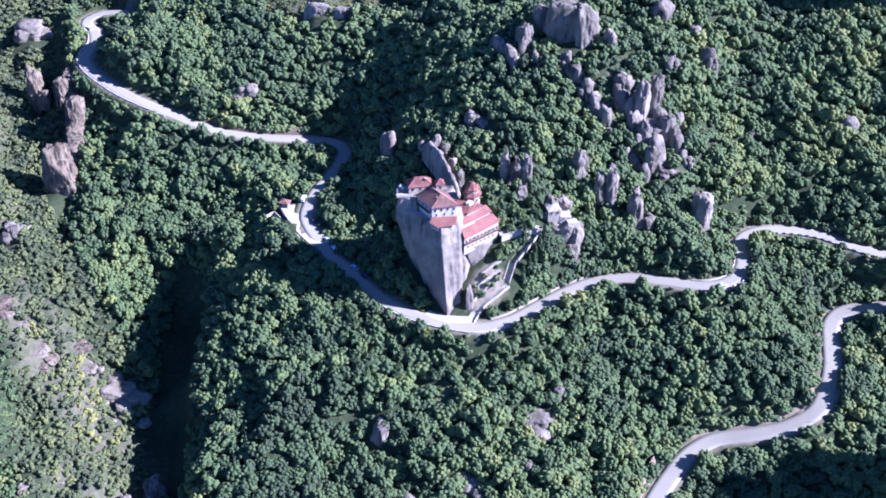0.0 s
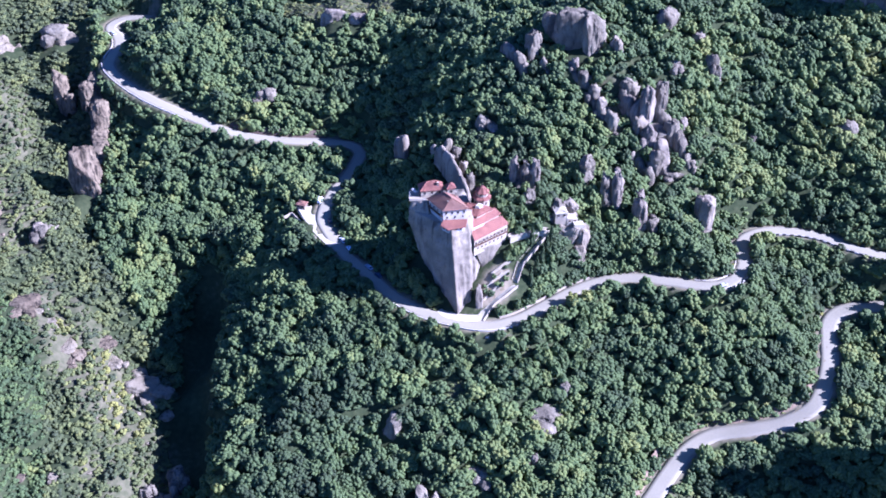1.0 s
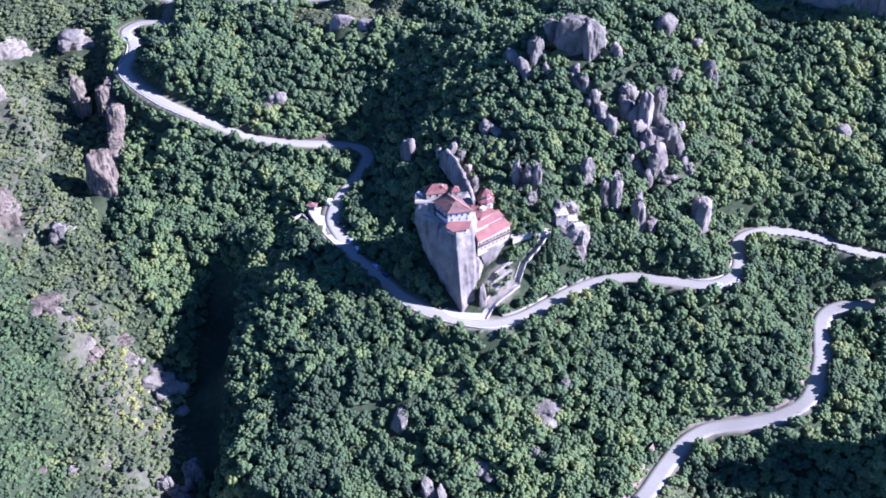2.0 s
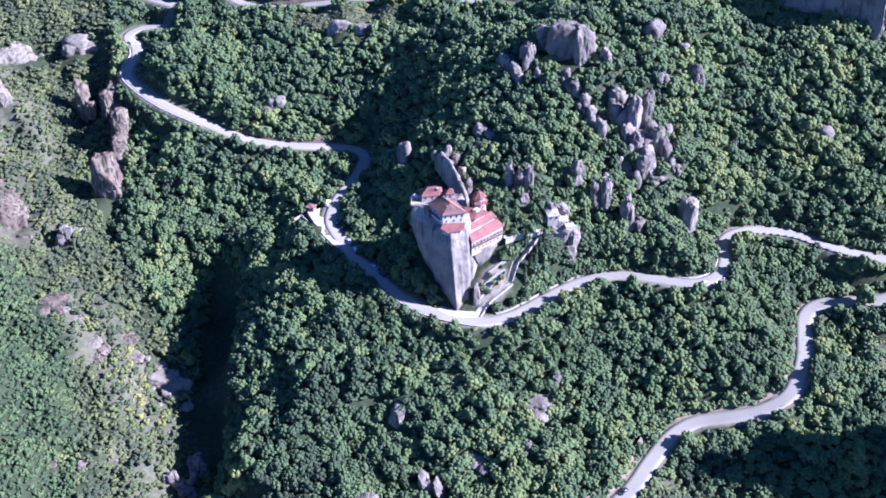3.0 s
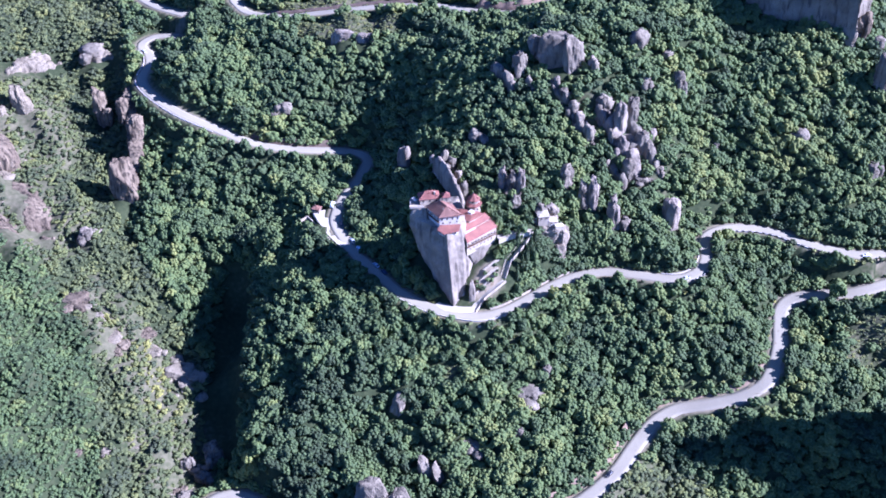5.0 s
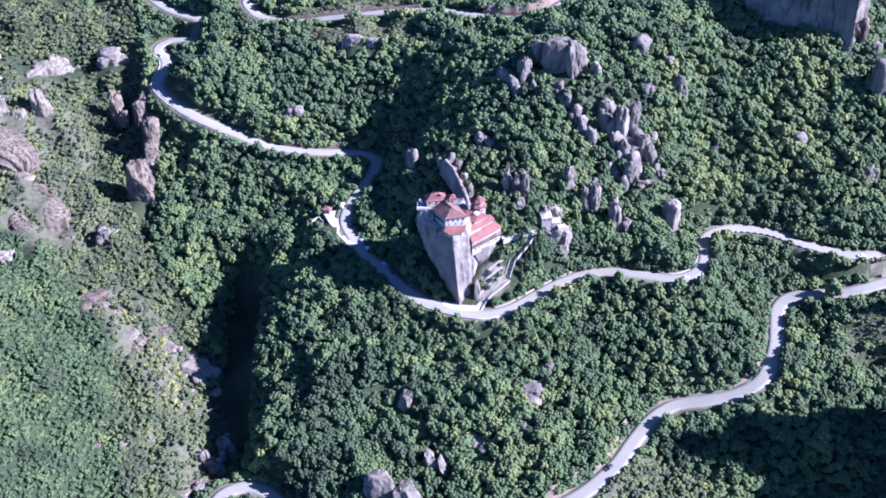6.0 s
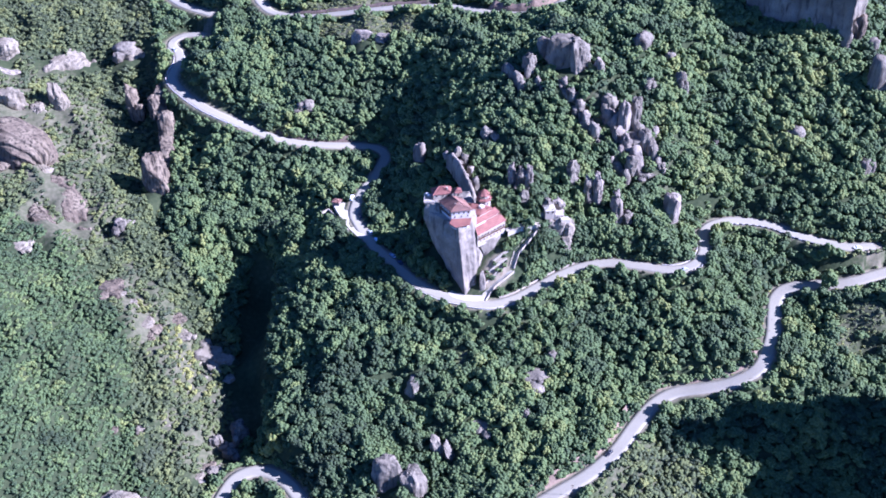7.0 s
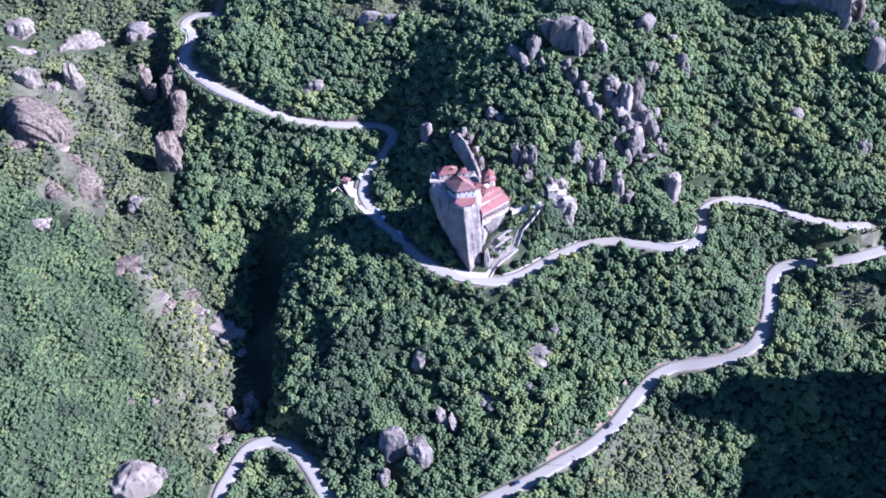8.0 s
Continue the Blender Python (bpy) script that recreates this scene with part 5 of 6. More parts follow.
for side in (-1.4, 1.4):
    bm = bmesh.new()
    t = np.gradient(line[:, :2], axis=0)
    t /= np.linalg.norm(t, axis=1)[:, None]
    edge = [Vector((x - b * side, y + a * side, z + 0.35)) for (x, y, z), (a, b) in zip(line, t)]
    for p, q in zip(edge[::2], edge[2::2]):
        beam(bm, p, q, 0.35, 1.1)
    tagged(part("walkway_parapet", bm, PLASTER, None), "low pale parapet along the walkway", "parapet")

# the chapel on its own rock by the footbridge
stacked_rock("chapel_rock", 51.5, 43, 27, 5.0, 15, 22, ROCK, "dark rounded rock sheltering the chapel", "chapel rocks")
stacked_rock("chapel_rock", 58.5, 45, 27, 5.5, 13, 24, PALE_ROCK, "pale broken rock behind the chapel", "chapel rocks")
leaning_rock("chapel_rock", 57, 37, 16, 10.5, 6.5, 16.5, (-1, 2), 26, CREAM_ROCK, "pale broken rock carrying a small chapel", "chapel rocks", 0.85, 7, 1.3)
leaning_rock("chapel_rock", 65.5, 35.5, 15, 4.0, 4.0, 16, (0, 1), 27, CREAM_ROCK, "cream weathered rock beside the chapel", "chapel rocks", 0.75, 6, 1.2)
leaning_rock("chapel_rock", 48.5, 37.5, 18, 4.5, 4.0, 15, (1, 1), 29, PALE_ROCK, "grey stepped rock beside the chapel", "chapel rocks", 0.75, 6, 1.2)
leaning_rock("chapel_rock", 64, 31, 12, 4.2, 3.6, 9, (-1, 1), 28, CREAM_ROCK, "pale rock knob below the chapel", "chapel rocks", 0.7, 6, 1.2)
chapel = thing("chapel", "small pale stone chapel built into a rock", "chapel", -20.5, -0.5, 9.6)
chapel.scale = (1.25, 1.1, 0.8)
foot = [(56.6, 31.6), (61.6, 32.6), (60.7, 38.5), (55.7, 37.6)]
solid("wall", foot, 27, 35.6, PLASTER, chapel)
tiled_roof("roof", foot, 35.6, [(58.7, 35.7, 37.0)], PAVING, chapel, "pale stone-slab roof", over=0.35)
foot_b = [(61.6, 32.4), (66.0, 33.3), (65.2, 37.6), (60.9, 36.8)]
solid("annexe", foot_b, [24, 24, 26, 26], [31.4, 30.2, 31.0, 32.0], PLASTER, chapel)
foot_c = [(53.6, 34.0), (57.0, 34.6), (56.4, 38.0), (53.0, 37.4)]
solid("porch", foot_c, 26, [31.8, 32.2, 32.6, 32.0], PLASTER, chapel)
foot_d = [(64.6, 30.2), (68.8, 31.4), (68.0, 34.0), (64.0, 33.0)]
solid("terrace_floor", foot_d, 20, [28.6, 28.2, 28.8, 29.0], PAVING, chapel)
wall_windows(chapel, foot[0], foot[1], 33.2, 2, w=0.7)
wall_windows(chapel, foot_b[0], foot_b[1], 28.6, 2, w=0.7)
wall_windows(chapel, foot_c[0], foot_c[1], 30.2, 1, w=0.7)


# ---- along the roads ----
def along_road(line, near):
    """The place on a road nearest to a spot of the plan, its heading in degrees and its side."""
    k = int(((line[:, :2] - np.array(near)) ** 2).sum(1).argmin())
    k = min(max(k, 1), len(line) - 2)
    t = line[k + 1] - line[k - 1]
    return Vector(line[k]), math.degrees(math.atan2(t[1], t[0])), math.degrees(math.atan2(t[2], math.hypot(t[0], t[1])))


def car_shape(paint, van=False):
    """A car about 4.4 m long, heading along +x."""
    car = new("van" if van else "car")
    w, h = (0.95, 2.1) if van else (0.9, 1.45)
    side = [(-2.2, 0.35), (-2.25, 0.9), (-1.9, 0.98), (-1.2, h), (0.5, h), (1.1, 0.98), (2.1, 0.82), (2.25, 0.55), (2.2, 0.35)]
    if van:
        side = [(-2.4, 0.35), (-2.45, 1.2), (-2.35, h), (1.2, h), (1.9, 1.15), (2.4, 1.0), (2.45, 0.35)]
    bm = bmesh.new()
    rings = []
    for s in (-1, 1):
        rings.append([bm.verts.new((x, s * w * (0.82 if z > 1.1 else 1), z)) for x, z in side])
    n = len(side)
    bm.faces.new(rings[0]), bm.faces.new(rings[1][::-1])
    for i in range(n):
        bm.faces.new((rings[0][(i + 1) % n], rings[0][i], rings[1][i], rings[1][(i + 1) % n]))
    bmesh.ops.recalc_face_normals(bm, faces=bm.faces[:])
    bmesh.ops.bevel(bm, geom=bm.edges[:], offset=0.07, segments=1, affect="EDGES")
    part("body", bm, PAINTS[paint], car)
    for s in (-1, 1):
        glass = bmesh.new()
        prism(glass, [(-1.15, s * w * 0.86), (0.5, s * w * 0.86), (0.9, s * w * 0.93), (-1.6, s * w * 0.93)][::s], [h - 0.12, h - 0.12, 1.05, 1.05][::s], [h - 0.06, h - 0.06, 1.11, 1.11][::s])
        part("side_window", glass, GLASS, car)
    shield = bmesh.new()
    fx = (1.9, 1.2) if van else (1.12, 0.52)
    beam(shield, (fx[0] + 0.03, 0, 1.08), (fx[1] + 0.05, 0, h - 0.05), 1.35, 0.05)
    part("windscreen", shield, GLASS, car)
    if not van:
        shield = bmesh.new()
        beam(shield, (-1.9, 0, 1.06), (-1.24, 0, h - 0.05), 1.3, 0.05)
        part("rear_window", shield, GLASS, car)
    for x in (-1.35, 1.35):
        for s in (-1, 1):
            m = Matrix.Translation((x, s * (w - 0.08), 0.33)) @ Matrix.Rotation(radians(90), 4, "X")
            bm = bmesh.new()
            bmesh.ops.create_cone(bm, cap_ends=True, segments=18, radius1=0.33, radius2=0.33, depth=0.22, matrix=m)
            wheel = part("wheel", bm, TYRE, car)
            bm = bmesh.new()
            bmesh.ops.create_cone(bm, cap_ends=True, segments=12, radius1=0.2, radius2=0.2, depth=0.25, matrix=m)
            part("rim", bm, STEEL, wheel)
    for s in (-0.62, 0.62):
        bm = bmesh.new()
        beam(bm, (2.2, s - 0.14, 0.68), (2.2, s + 0.14, 0.68), 0.12, 0.12)
        part("headlight", bm, WHITE, car)
    return car


CARS = [("white", True, "main", (-79, 90), 4.3, "white van parked at the roadside lay-by"), ("black", False, "main", (-68, 73), -3.2, "dark car parked along the shaded road"),
        ("silver", False, "main", (-60, 57), -3.4, "silver car parked along the shaded road"), ("white", False, "main", (-55, 50), -3.4, "white car parked along the shaded road"),
        ("silver", False, "main", (-46, 34), -3.4, "grey car parked along the shaded road"), ("blue", False, "main", (-42, 27), -3.4, "blue car parked along the shaded road"),
        ("silver", False, "main", (136, 17), 1.6, "silver car driving round the road bend"), ("black", False, "lower", (86, -91), -1.7, "black car driving on the lower road"),
        ("blue", False, "lower", (31, -131), -1.7, "dark blue car driving on the lower road"), ("white", False, "main", (249, 44), 1.6, "white car driving on the eastern road"),
        ("silver", False, "main", (-225, 257), 1.6, "silver car driving on the western bend")]
for paint, van, road_name, near, side, label in CARS:
    line = ROADS[road_name][0]
    p, heading, pitch = along_road(line, near)
    car = car_shape(paint, van)
    tagged(car, label, "van" if van else "car", "cars on the roads")
    across = Vector((-math.sin(radians(heading)), math.cos(radians(heading)), 0)) * side
    car.matrix_world = pose(p.x + across.x, p.y + across.y, p.z + 0.09, 0, -pitch, heading) @ Matrix.Diagonal((1.12, 1.12, 1.12, 1))


def roadside(line, a, b, side, step):
    """Places along a road between two spots of the plan, side metres to the left of its middle."""
    ka, kb = [int(((line[:, :2] - np.array(q)) ** 2).sum(1).argmin()) for q in (a, b)]
    ka, kb = min(ka, kb), max(ka, kb)
    part_line = line[ka:kb + 1]
    d = np.r_[0, np.cumsum(np.linalg.norm(np.diff(part_line, axis=0), axis=1))]
    out = []
    for s in np.arange(0, d[-1], step):
        p = np.array([np.interp(s, d, part_line[:, k]) for k in range(3)])
        q = np.array([np.interp(s + 0.5, d, part_line[:, k]) for k in range(3)]) - p
        t = q / (np.linalg.norm(q) + 1e-9)
        out.append((Vector((p[0] - t[1] * side, p[1] + t[0] * side, p[2])), math.degrees(math.atan2(t[1], t[0]))))
    return out


def parapet(name, line, a, b, side, label, step=2.6, striped=True):
    """A low wall of separate blocks, dark and white by turns."""
    wall = thing(name, label, "parapet")
    blocks = []
    for paint in (WHITE, DARK_STONE if striped else WHITE):
        bm = bmesh.new()
        bmesh.ops.create_cube(bm, size=1, matrix=Matrix.Translation((0, 0, 0.3)) @ Matrix.Diagonal((step * 0.55, 0.5, 1.1, 1)))
        bmesh.ops.bevel(bm, geom=bm.edges[:], offset=0.06, segments=1, affect="EDGES")
        data = bpy.data.meshes.new("block")
        bm.to_mesh(data)
        bm.free()
        data.materials.append(paint)
        blocks.append(data)
    for k, (p, heading) in enumerate(roadside(line, a, b, side, step / 2)):
        ob = new("block", blocks[k % 2])
        ob.parent = wall
        ob.matrix_world = pose(p.x, p.y, p.z, 0, 0, heading)


MAIN, LOWER = ROADS["main"][0], ROADS["lower"][0]
parapet("bend_parapet", MAIN, (156, 58), (140, 17), 4.6, "black and white block parapet on the bend")
parapet("east_parapet", MAIN, (232, 44), (166, 62), 4.6, "dark and white block parapet by the road", step=4.4)


def kerb_wall(name, line, a, b, side, high, label, mat=WHITE, wide=0.45):
    spots = roadside(line, a, b, side, 2.0)
    bm = bmesh.new()
    for (p, _), (q, _) in zip(spots, spots[1:]):
        beam(bm, p + Vector((0, 0, high / 2 - 0.2)), q + Vector((0, 0, high / 2 - 0.2)), wide, high + 0.4)
    tagged(part(name, bm, mat, None), label, "wall")


kerb_wall("road_wall", MAIN, (-30, 8), (30, -7), 4.5, 0.8, "low white wall along the outer road edge")
kerb_wall("road_wall", MAIN, (22, -9), (92, 25), -4.6, 1.0, "low pale retaining wall beside the road", PLASTER)
kerb_wall("road_wall", MAIN, (120, 16), (152, 40), -4.5, 0.5, "low white kerb on the inner bend")
kerb_wall("road_wall", MAIN, (-225, 226), (-228, 262), 4.5, 0.8, "low white wall on the western bend")
kerb_wall("road_wall", MAIN, (-222, 220), (-160, 164), 4.5, 0.6, "low white wall along the western road")


def bank(name, line, a, b, side, rise, wide, mat, label, seed):
    """A cut slope beside a road, with a broken face."""
    spots = roadside(line, a, b, side, 1.5)
    verts, faces, m = [], [], 6
    for i, (p, heading) in enumerate(spots):
        out = Vector((-math.sin(radians(heading)), math.cos(radians(heading)), 0)) * (1 if side > 0 else -1)
        grade = math.sin(math.pi * min(1, (i + 0.3) / 4) / 2) * math.sin(math.pi * min(1, (len(spots) - i) / 4) / 2)
        for j in range(m):
            f = j / (m - 1)
            rough = noise.noise(Vector((i * 0.35 + seed, j * 0.9, 0))) * 0.7
            v = p + out * (f * wide + rough * 0.5) + Vector((0, 0, rise * grade * (f ** 0.6) * (1 + 0.5 * noise.noise(Vector((i * 0.17, seed, 0)))) - 0.3 + rough * 0.4))
            verts.append(v)
    for i in range(len(spots) - 1):
        for j in range(m - 1):
            faces.append((i * m + j, (i + 1) * m + j, (i + 1) * m + j + 1, i * m + j + 1))
    ob = mesh_object(name, verts, faces, mat, smooth=True)
    tagged(ob, label, "bank", kind="structure")


bank("bank_west", MAIN, (-78, 147), (-140, 153), -4.4, 3.4, 3.5, RED_EARTH, "red earth cut above the road", 3.0)
bank("bank_lower", LOWER, (108, -60), (40, -124), -5.7, 4.2, 5.0, CUT_EARTH, "tan and red earth cut above the lower road", 7.0)
bank("bank_east", LOWER, (190, -18), (120, -50), -5.7, 1.8, 4.0, CUT_EARTH, "dry earth verge above the lower road", 11.0)
bank("bank_upper", ROADS["upper"][0], (10, 232), (76, 236), 4.4, 5.0, 4.5, CUT_EARTH, "tan earth cut above the upper road", 5.0)
bank("bank_meadow", ROADS["upper"][0], (-140, 270), (-30, 252), 4.4, 1.8, 3.0, RED_EARTH, "reddish verge above the upper road", 15.0)

ribbon("pavement_upper", [(44.5, 200.3, 88.2), (49.0, 193.4, 88.0), (53.2, 183.5, 91.0)], 7.0, 3.0, PAVING, "pale paved pull-off below the upper road", "pavement")

# the lay-by with its kiosk and white wall
lay_by, _ = ribbon("pavement_lay_by", [(-65, 52, 5.6), (-73, 62, 6.9), (-80, 74, 8.2), (-85, 85, 9.0)], 8.0, 3.0, PAVING, "pale concrete lay-by beside the road", "pavement")
kiosk = thing("kiosk", "small stone kiosk with a brown roof", "kiosk")
foot = [(-89.5, 84.0), (-84.8, 82.2), (-83.4, 86.2), (-88.0, 88.0)]
solid("wall", foot, 6.5, 11.4, PALE_ROCK, kiosk)
tiled_roof("roof", foot, 11.4, [(-86.4, 85.1, 12.5)], OLD_ROOF, kiosk, over=0.5)
wall_windows(kiosk, foot[0], foot[1], 9.6, 2)
for a, b in (((-92, 82), (-84, 71)), ((-84, 71), (-76, 57)), ((-92, 82), (-96, 79))):
    bm = bmesh.new()
    beam(bm, (*a, 6.3), (*b, 5.6), 0.5, 1.8)
    tagged(part("lay_by_wall", bm, PLASTER, None), "pale stone wall round the lay-by", "wall")

shrine = thing("wayside_pillar", "white stone pillar below the road", "pillar")
solid("base", [(14.0, -19.6), (16.4, -19.6), (16.4, -17.2), (14.0, -17.2)], -9, -4.2, PLASTER, shrine)
solid("shaft", [(14.5, -19.1), (15.9, -19.1), (15.9, -17.7), (14.5, -17.7)], -4.2, -1.0, WHITE, shrine)
solid("cap", [(14.3, -19.3), (16.1, -19.3), (16.1, -17.5), (14.3, -17.5)], -1.0, -0.7, PLASTER, shrine)


def utility_pole(x, y, label):
    z = float(ground_height([(x, y)])[0])
    pole = thing("utility_pole", label, "pole", x, y, z, "poles by the lower road")
    bm = bmesh.new()
    bmesh.ops.create_cone(bm, cap_ends=True, segments=10, radius1=0.16, radius2=0.1, depth=9, matrix=Matrix.Translation((0, 0, 4.2)))
    part("post", bm, WOOD, pole)
    bm = bmesh.new()
    beam(bm, (-0.9, 0, 8.2), (0.9, 0, 8.2), 0.12, 0.14)
    part("crossarm", bm, WOOD, pole)
    for s in (-0.8, 0, 0.8):
        bm = bmesh.new()
        bmesh.ops.create_cone(bm, cap_ends=True, segments=8, radius1=0.07, radius2=0.05, depth=0.25, matrix=Matrix.Translation((s, 0, 8.4)))
        part("insulator", bm, WHITE, pole)


utility_pole(62, -118, "wooden utility pole beside the lower road")
utility_pole(97, -66, "wooden utility pole at the bend of the lower road")


# ---- trees ----
def crown_shape(seed, clumps, tufts, kind="oak", spray=1.0):
    """A crown one unit wide and high: rounded clumps of leaves with loose sprays on them, gaps between."""
    rng = np.random.RandomState(seed)
    bm = bmesh.new()
    spots = []
    if kind == "oak":  # the lumpy body of the crown
        bmesh.ops.create_icosphere(bm, subdivisions=2, radius=1, matrix=Matrix.Translation((0, 0, 0.42)) @ Matrix.Diagonal((0.66, 0.66, 0.42, 1)))
        for vert in bm.verts:
            vert.co += (vert.co - Vector((0, 0, 0.42))) * 0.95 * noise.noise(vert.co * 3.1 + Vector((seed * 3.7, 0, 0)))
        spots += [(Vector((0, 0, 0.42)), 0.62, 0.68)] * 3
    for k in range(clumps):
        if kind == "cypress":
            h = (k + 0.5) / clumps
            r, a, s = 0.1 * rng.uniform(0, 1), rng.uniform(0, 6.28), 0.34 * (1.05 - h) + 0.1
            stretch = 1.5
        else:
            h = rng.uniform(0.2, 0.84)
            a, r = rng.uniform(0, 6.28), math.sqrt(rng.uniform(0.1, 1)) * 0.66 * (1.12 - 0.75 * h * h)
            s, stretch = rng.uniform(0.2, 0.38) * (1.1 - 0.25 * h), 0.75
        centre = Vector((r * math.cos(a), r * math.sin(a), h))
        turn = Euler(rng.uniform(0, 3, 3)).to_matrix().to_4x4()
        bmesh.ops.create_icosphere(bm, subdivisions=1, radius=1, matrix=Matrix.Translation(centre) @ Matrix.Diagonal((s, s, s * stretch, 1)) @ turn)
        spots.append((centre, s, stretch))
    v = np.array([x.co for x in bm.verts])
    v += rng.normal(0, 0.055, v.shape)
    f = np.array([[x.index for x in g.verts] for g in bm.faces])
    bm.free()
    extra, tris, base = [], [], len(v)
    for k in range(tufts):  # ragged sprays that stand off the clumps at all angles
        centre, s, stretch = spots[rng.randint(len(spots))]
        d = Vector(rng.normal(0, 1, 3)).normalized()
        d.z = abs(d.z) * 1.1 - 0.12
        d.normalize()
        p = centre + Vector((d.x * s, d.y * s, d.z * s * stretch)) * rng.uniform(0.8, 1.12)
        u = Vector(rng.normal(0, 1, 3)).normalized()
        w = (d + 0.7 * Vector(rng.normal(0, 1, 3)).normalized()).cross(u).normalized()
        size = rng.uniform(0.08, 0.2) * spray
        extra += [p - u * size, p + w * size * 0.7, p - w * size * 0.6, p + u * size * rng.uniform(0.8, 1.3)]
        tris += [(base, base + 2, base + 1), (base + 1, base + 2, base + 3)]
        base += 4
    if extra:
        v, f = np.vstack([v, np.array(extra)]), np.vstack([f, np.array(tris)])
    return v, f


def round_crown(seed, clumps, low=-0.15, size=(0.3, 0.44)):
    """A rounded crown one unit wide and high: a dome of many small leaf clumps, the hidden faces between them left out."""
    rng = np.random.RandomState(seed)
    bm = bmesh.new()
    bmesh.ops.create_icosphere(bm, subdivisions=1, radius=1)
    ball, tri = np.array([v.co for v in bm.verts]), np.array([[v.index for v in f.verts] for f in bm.faces])
    bm.free()
    centre, body = np.array([0, 0, 0.42]), np.array([0.7, 0.7, 0.44])
    turn = rng.uniform(0, 6.28)
    lumps = [(centre, body)]
    for k in range(clumps):
        z = low + (1 - low) * (k + 0.5) / clumps
        a = turn + k * 2.4 + rng.uniform(-0.35, 0.35)
        r = math.sqrt(max(0, 1 - z * z))
        s = rng.uniform(*size) * (1 - 0.15 * z)
        d = np.array([r * math.cos(a), r * math.sin(a), z])
        lumps.append((centre + d * body * rng.uniform(0.82, 1.1), np.array([s, s, s * 0.62])))
    verts, faces, base = [], [], 0
    for k, (c, s) in enumerate(lumps):
        spin = np.array(Euler(rng.uniform(0, 3, 3)).to_matrix())
        v = (ball @ spin.T) * rng.uniform(0.84, 1.16, (len(ball), 1)) * s + c
        mid = v[tri].mean(1)
        keep = mid[:, 2] > 0.05 if k else np.ones(len(tri), bool)
        for j, (c2, s2) in enumerate(lumps):
            if j != k and k:
                keep &= (((mid - c2) / (s2 * 0.82)) ** 2).sum(1) > 1
        used = np.unique(tri[keep])
        back = np.zeros(len(ball), int)
        back[used] = np.arange(len(used))
        verts.append(v[used])
        faces.append(back[tri[keep]] + base)
        base += len(used)
    return np.vstack(verts), np.vstack(faces)


OAKS = [round_crown(300 + k, 13 + k % 4, size=(0.23, 0.38)) for k in range(24)]
BUSHES = [round_crown(340 + k, 3 + k % 3, 0.1, (0.42, 0.62)) for k in range(12)]
FAR_TREES = [round_crown(360 + k, 3, 0.2, (0.45, 0.6)) for k in range(6)]
FAR_OAKS = [round_crown(380 + k, 9 + k % 2, -0.05, (0.27, 0.42)) for k in range(16)]


def inside(p, polygon):
    hit = np.zeros(len(p), bool)
    for (ax, ay), (bx, by) in zip(polygon, polygon[1:] + polygon[:1]):
        cross = (ay > p[:, 1]) != (by > p[:, 1])
        hit ^= cross & (p[:, 0] < (bx - ax) * (p[:, 1] - ay) / ((by - ay) or 1e-9) + ax)
    return hit


VALLEY = [(-430, 330), (-150, 330), (0, 285), (150, 235), (320, 215), (320, -20), (272, -130), (0, -160), (-285, -175), (-350, 20)]
FLANK = [(-430, 330), (-262, 330), (-238, 250), (-232, 205), (-215, 150), (-212, 100), (-178, 45), (-150, 10), (-143, -40), (-133, -75), (-150, -95), (-152, -175), (-300, -190), (-380, 20)]
DRY = [(78, -106), (111, -76), (138, -82), (141, -122), (61, -135)]
feet = np.array(ROCK_FEET)
BUILT = [(-6, -6), (15, -7), (33, 5), (49, 27), (47, 33), (33, 26), (26, 24), (16, 46), (-20, 46), (-25, 29), (-14, 15)]
SPARE = [(24, 16), (31, 18.5), (40, 26), (29, 21.5)]


def free(p, road=1.7, rocks=0.4, clear=3.6):
    ok = road_distance(p)[0] > road + np.where((p[:, 1] > 195) | (p[:, 0] < -150), 3.2, 0)
    ok &= ~(inside(p, BUILT) & ~inside(p, SPARE))
    for x, y, r in feet:
        ok &= (((p[:, 0] - x) / (r * rocks + 1.2)) ** 2 + ((p[:, 1] - y + r * 0.3) / (r * (rocks + 0.25) + 1.2)) ** 2) > 1
    ok &= gorge(p) < 0.35
    ok &= road_distance(p + np.array([0, clear]))[0] > 0.4
    ok &= np.abs((p[:, 0] + 76) * 0.86 + (p[:, 1] - 69) * 0.5) + np.maximum(0, np.abs((p[:, 1] - 69) * 0.86 - (p[:, 0] + 76) * 0.5) - 20) > 7.5
    ok &= np.hypot(p[:, 0] - 15, p[:, 1] + 20) > 4.5
    ok &= ~(np.abs(p[:, 0] + 86) + np.abs(p[:, 1] - 80) < 11)
    return ok


def jittered(step, seed, polygon):
    rng = np.random.RandomState(seed)
    gx, gy = np.meshgrid(np.arange(-440, 330, step), np.arange(-195, 430, step))
    gx = gx + step * 0.5 * (np.arange(gx.shape[0])[:, None] % 2)
    p = np.c_[gx.ravel(), gy.ravel()] + rng.uniform(-0.62, 0.62, (gx.size, 2)) * step
    return p[inside(p, polygon)], rng


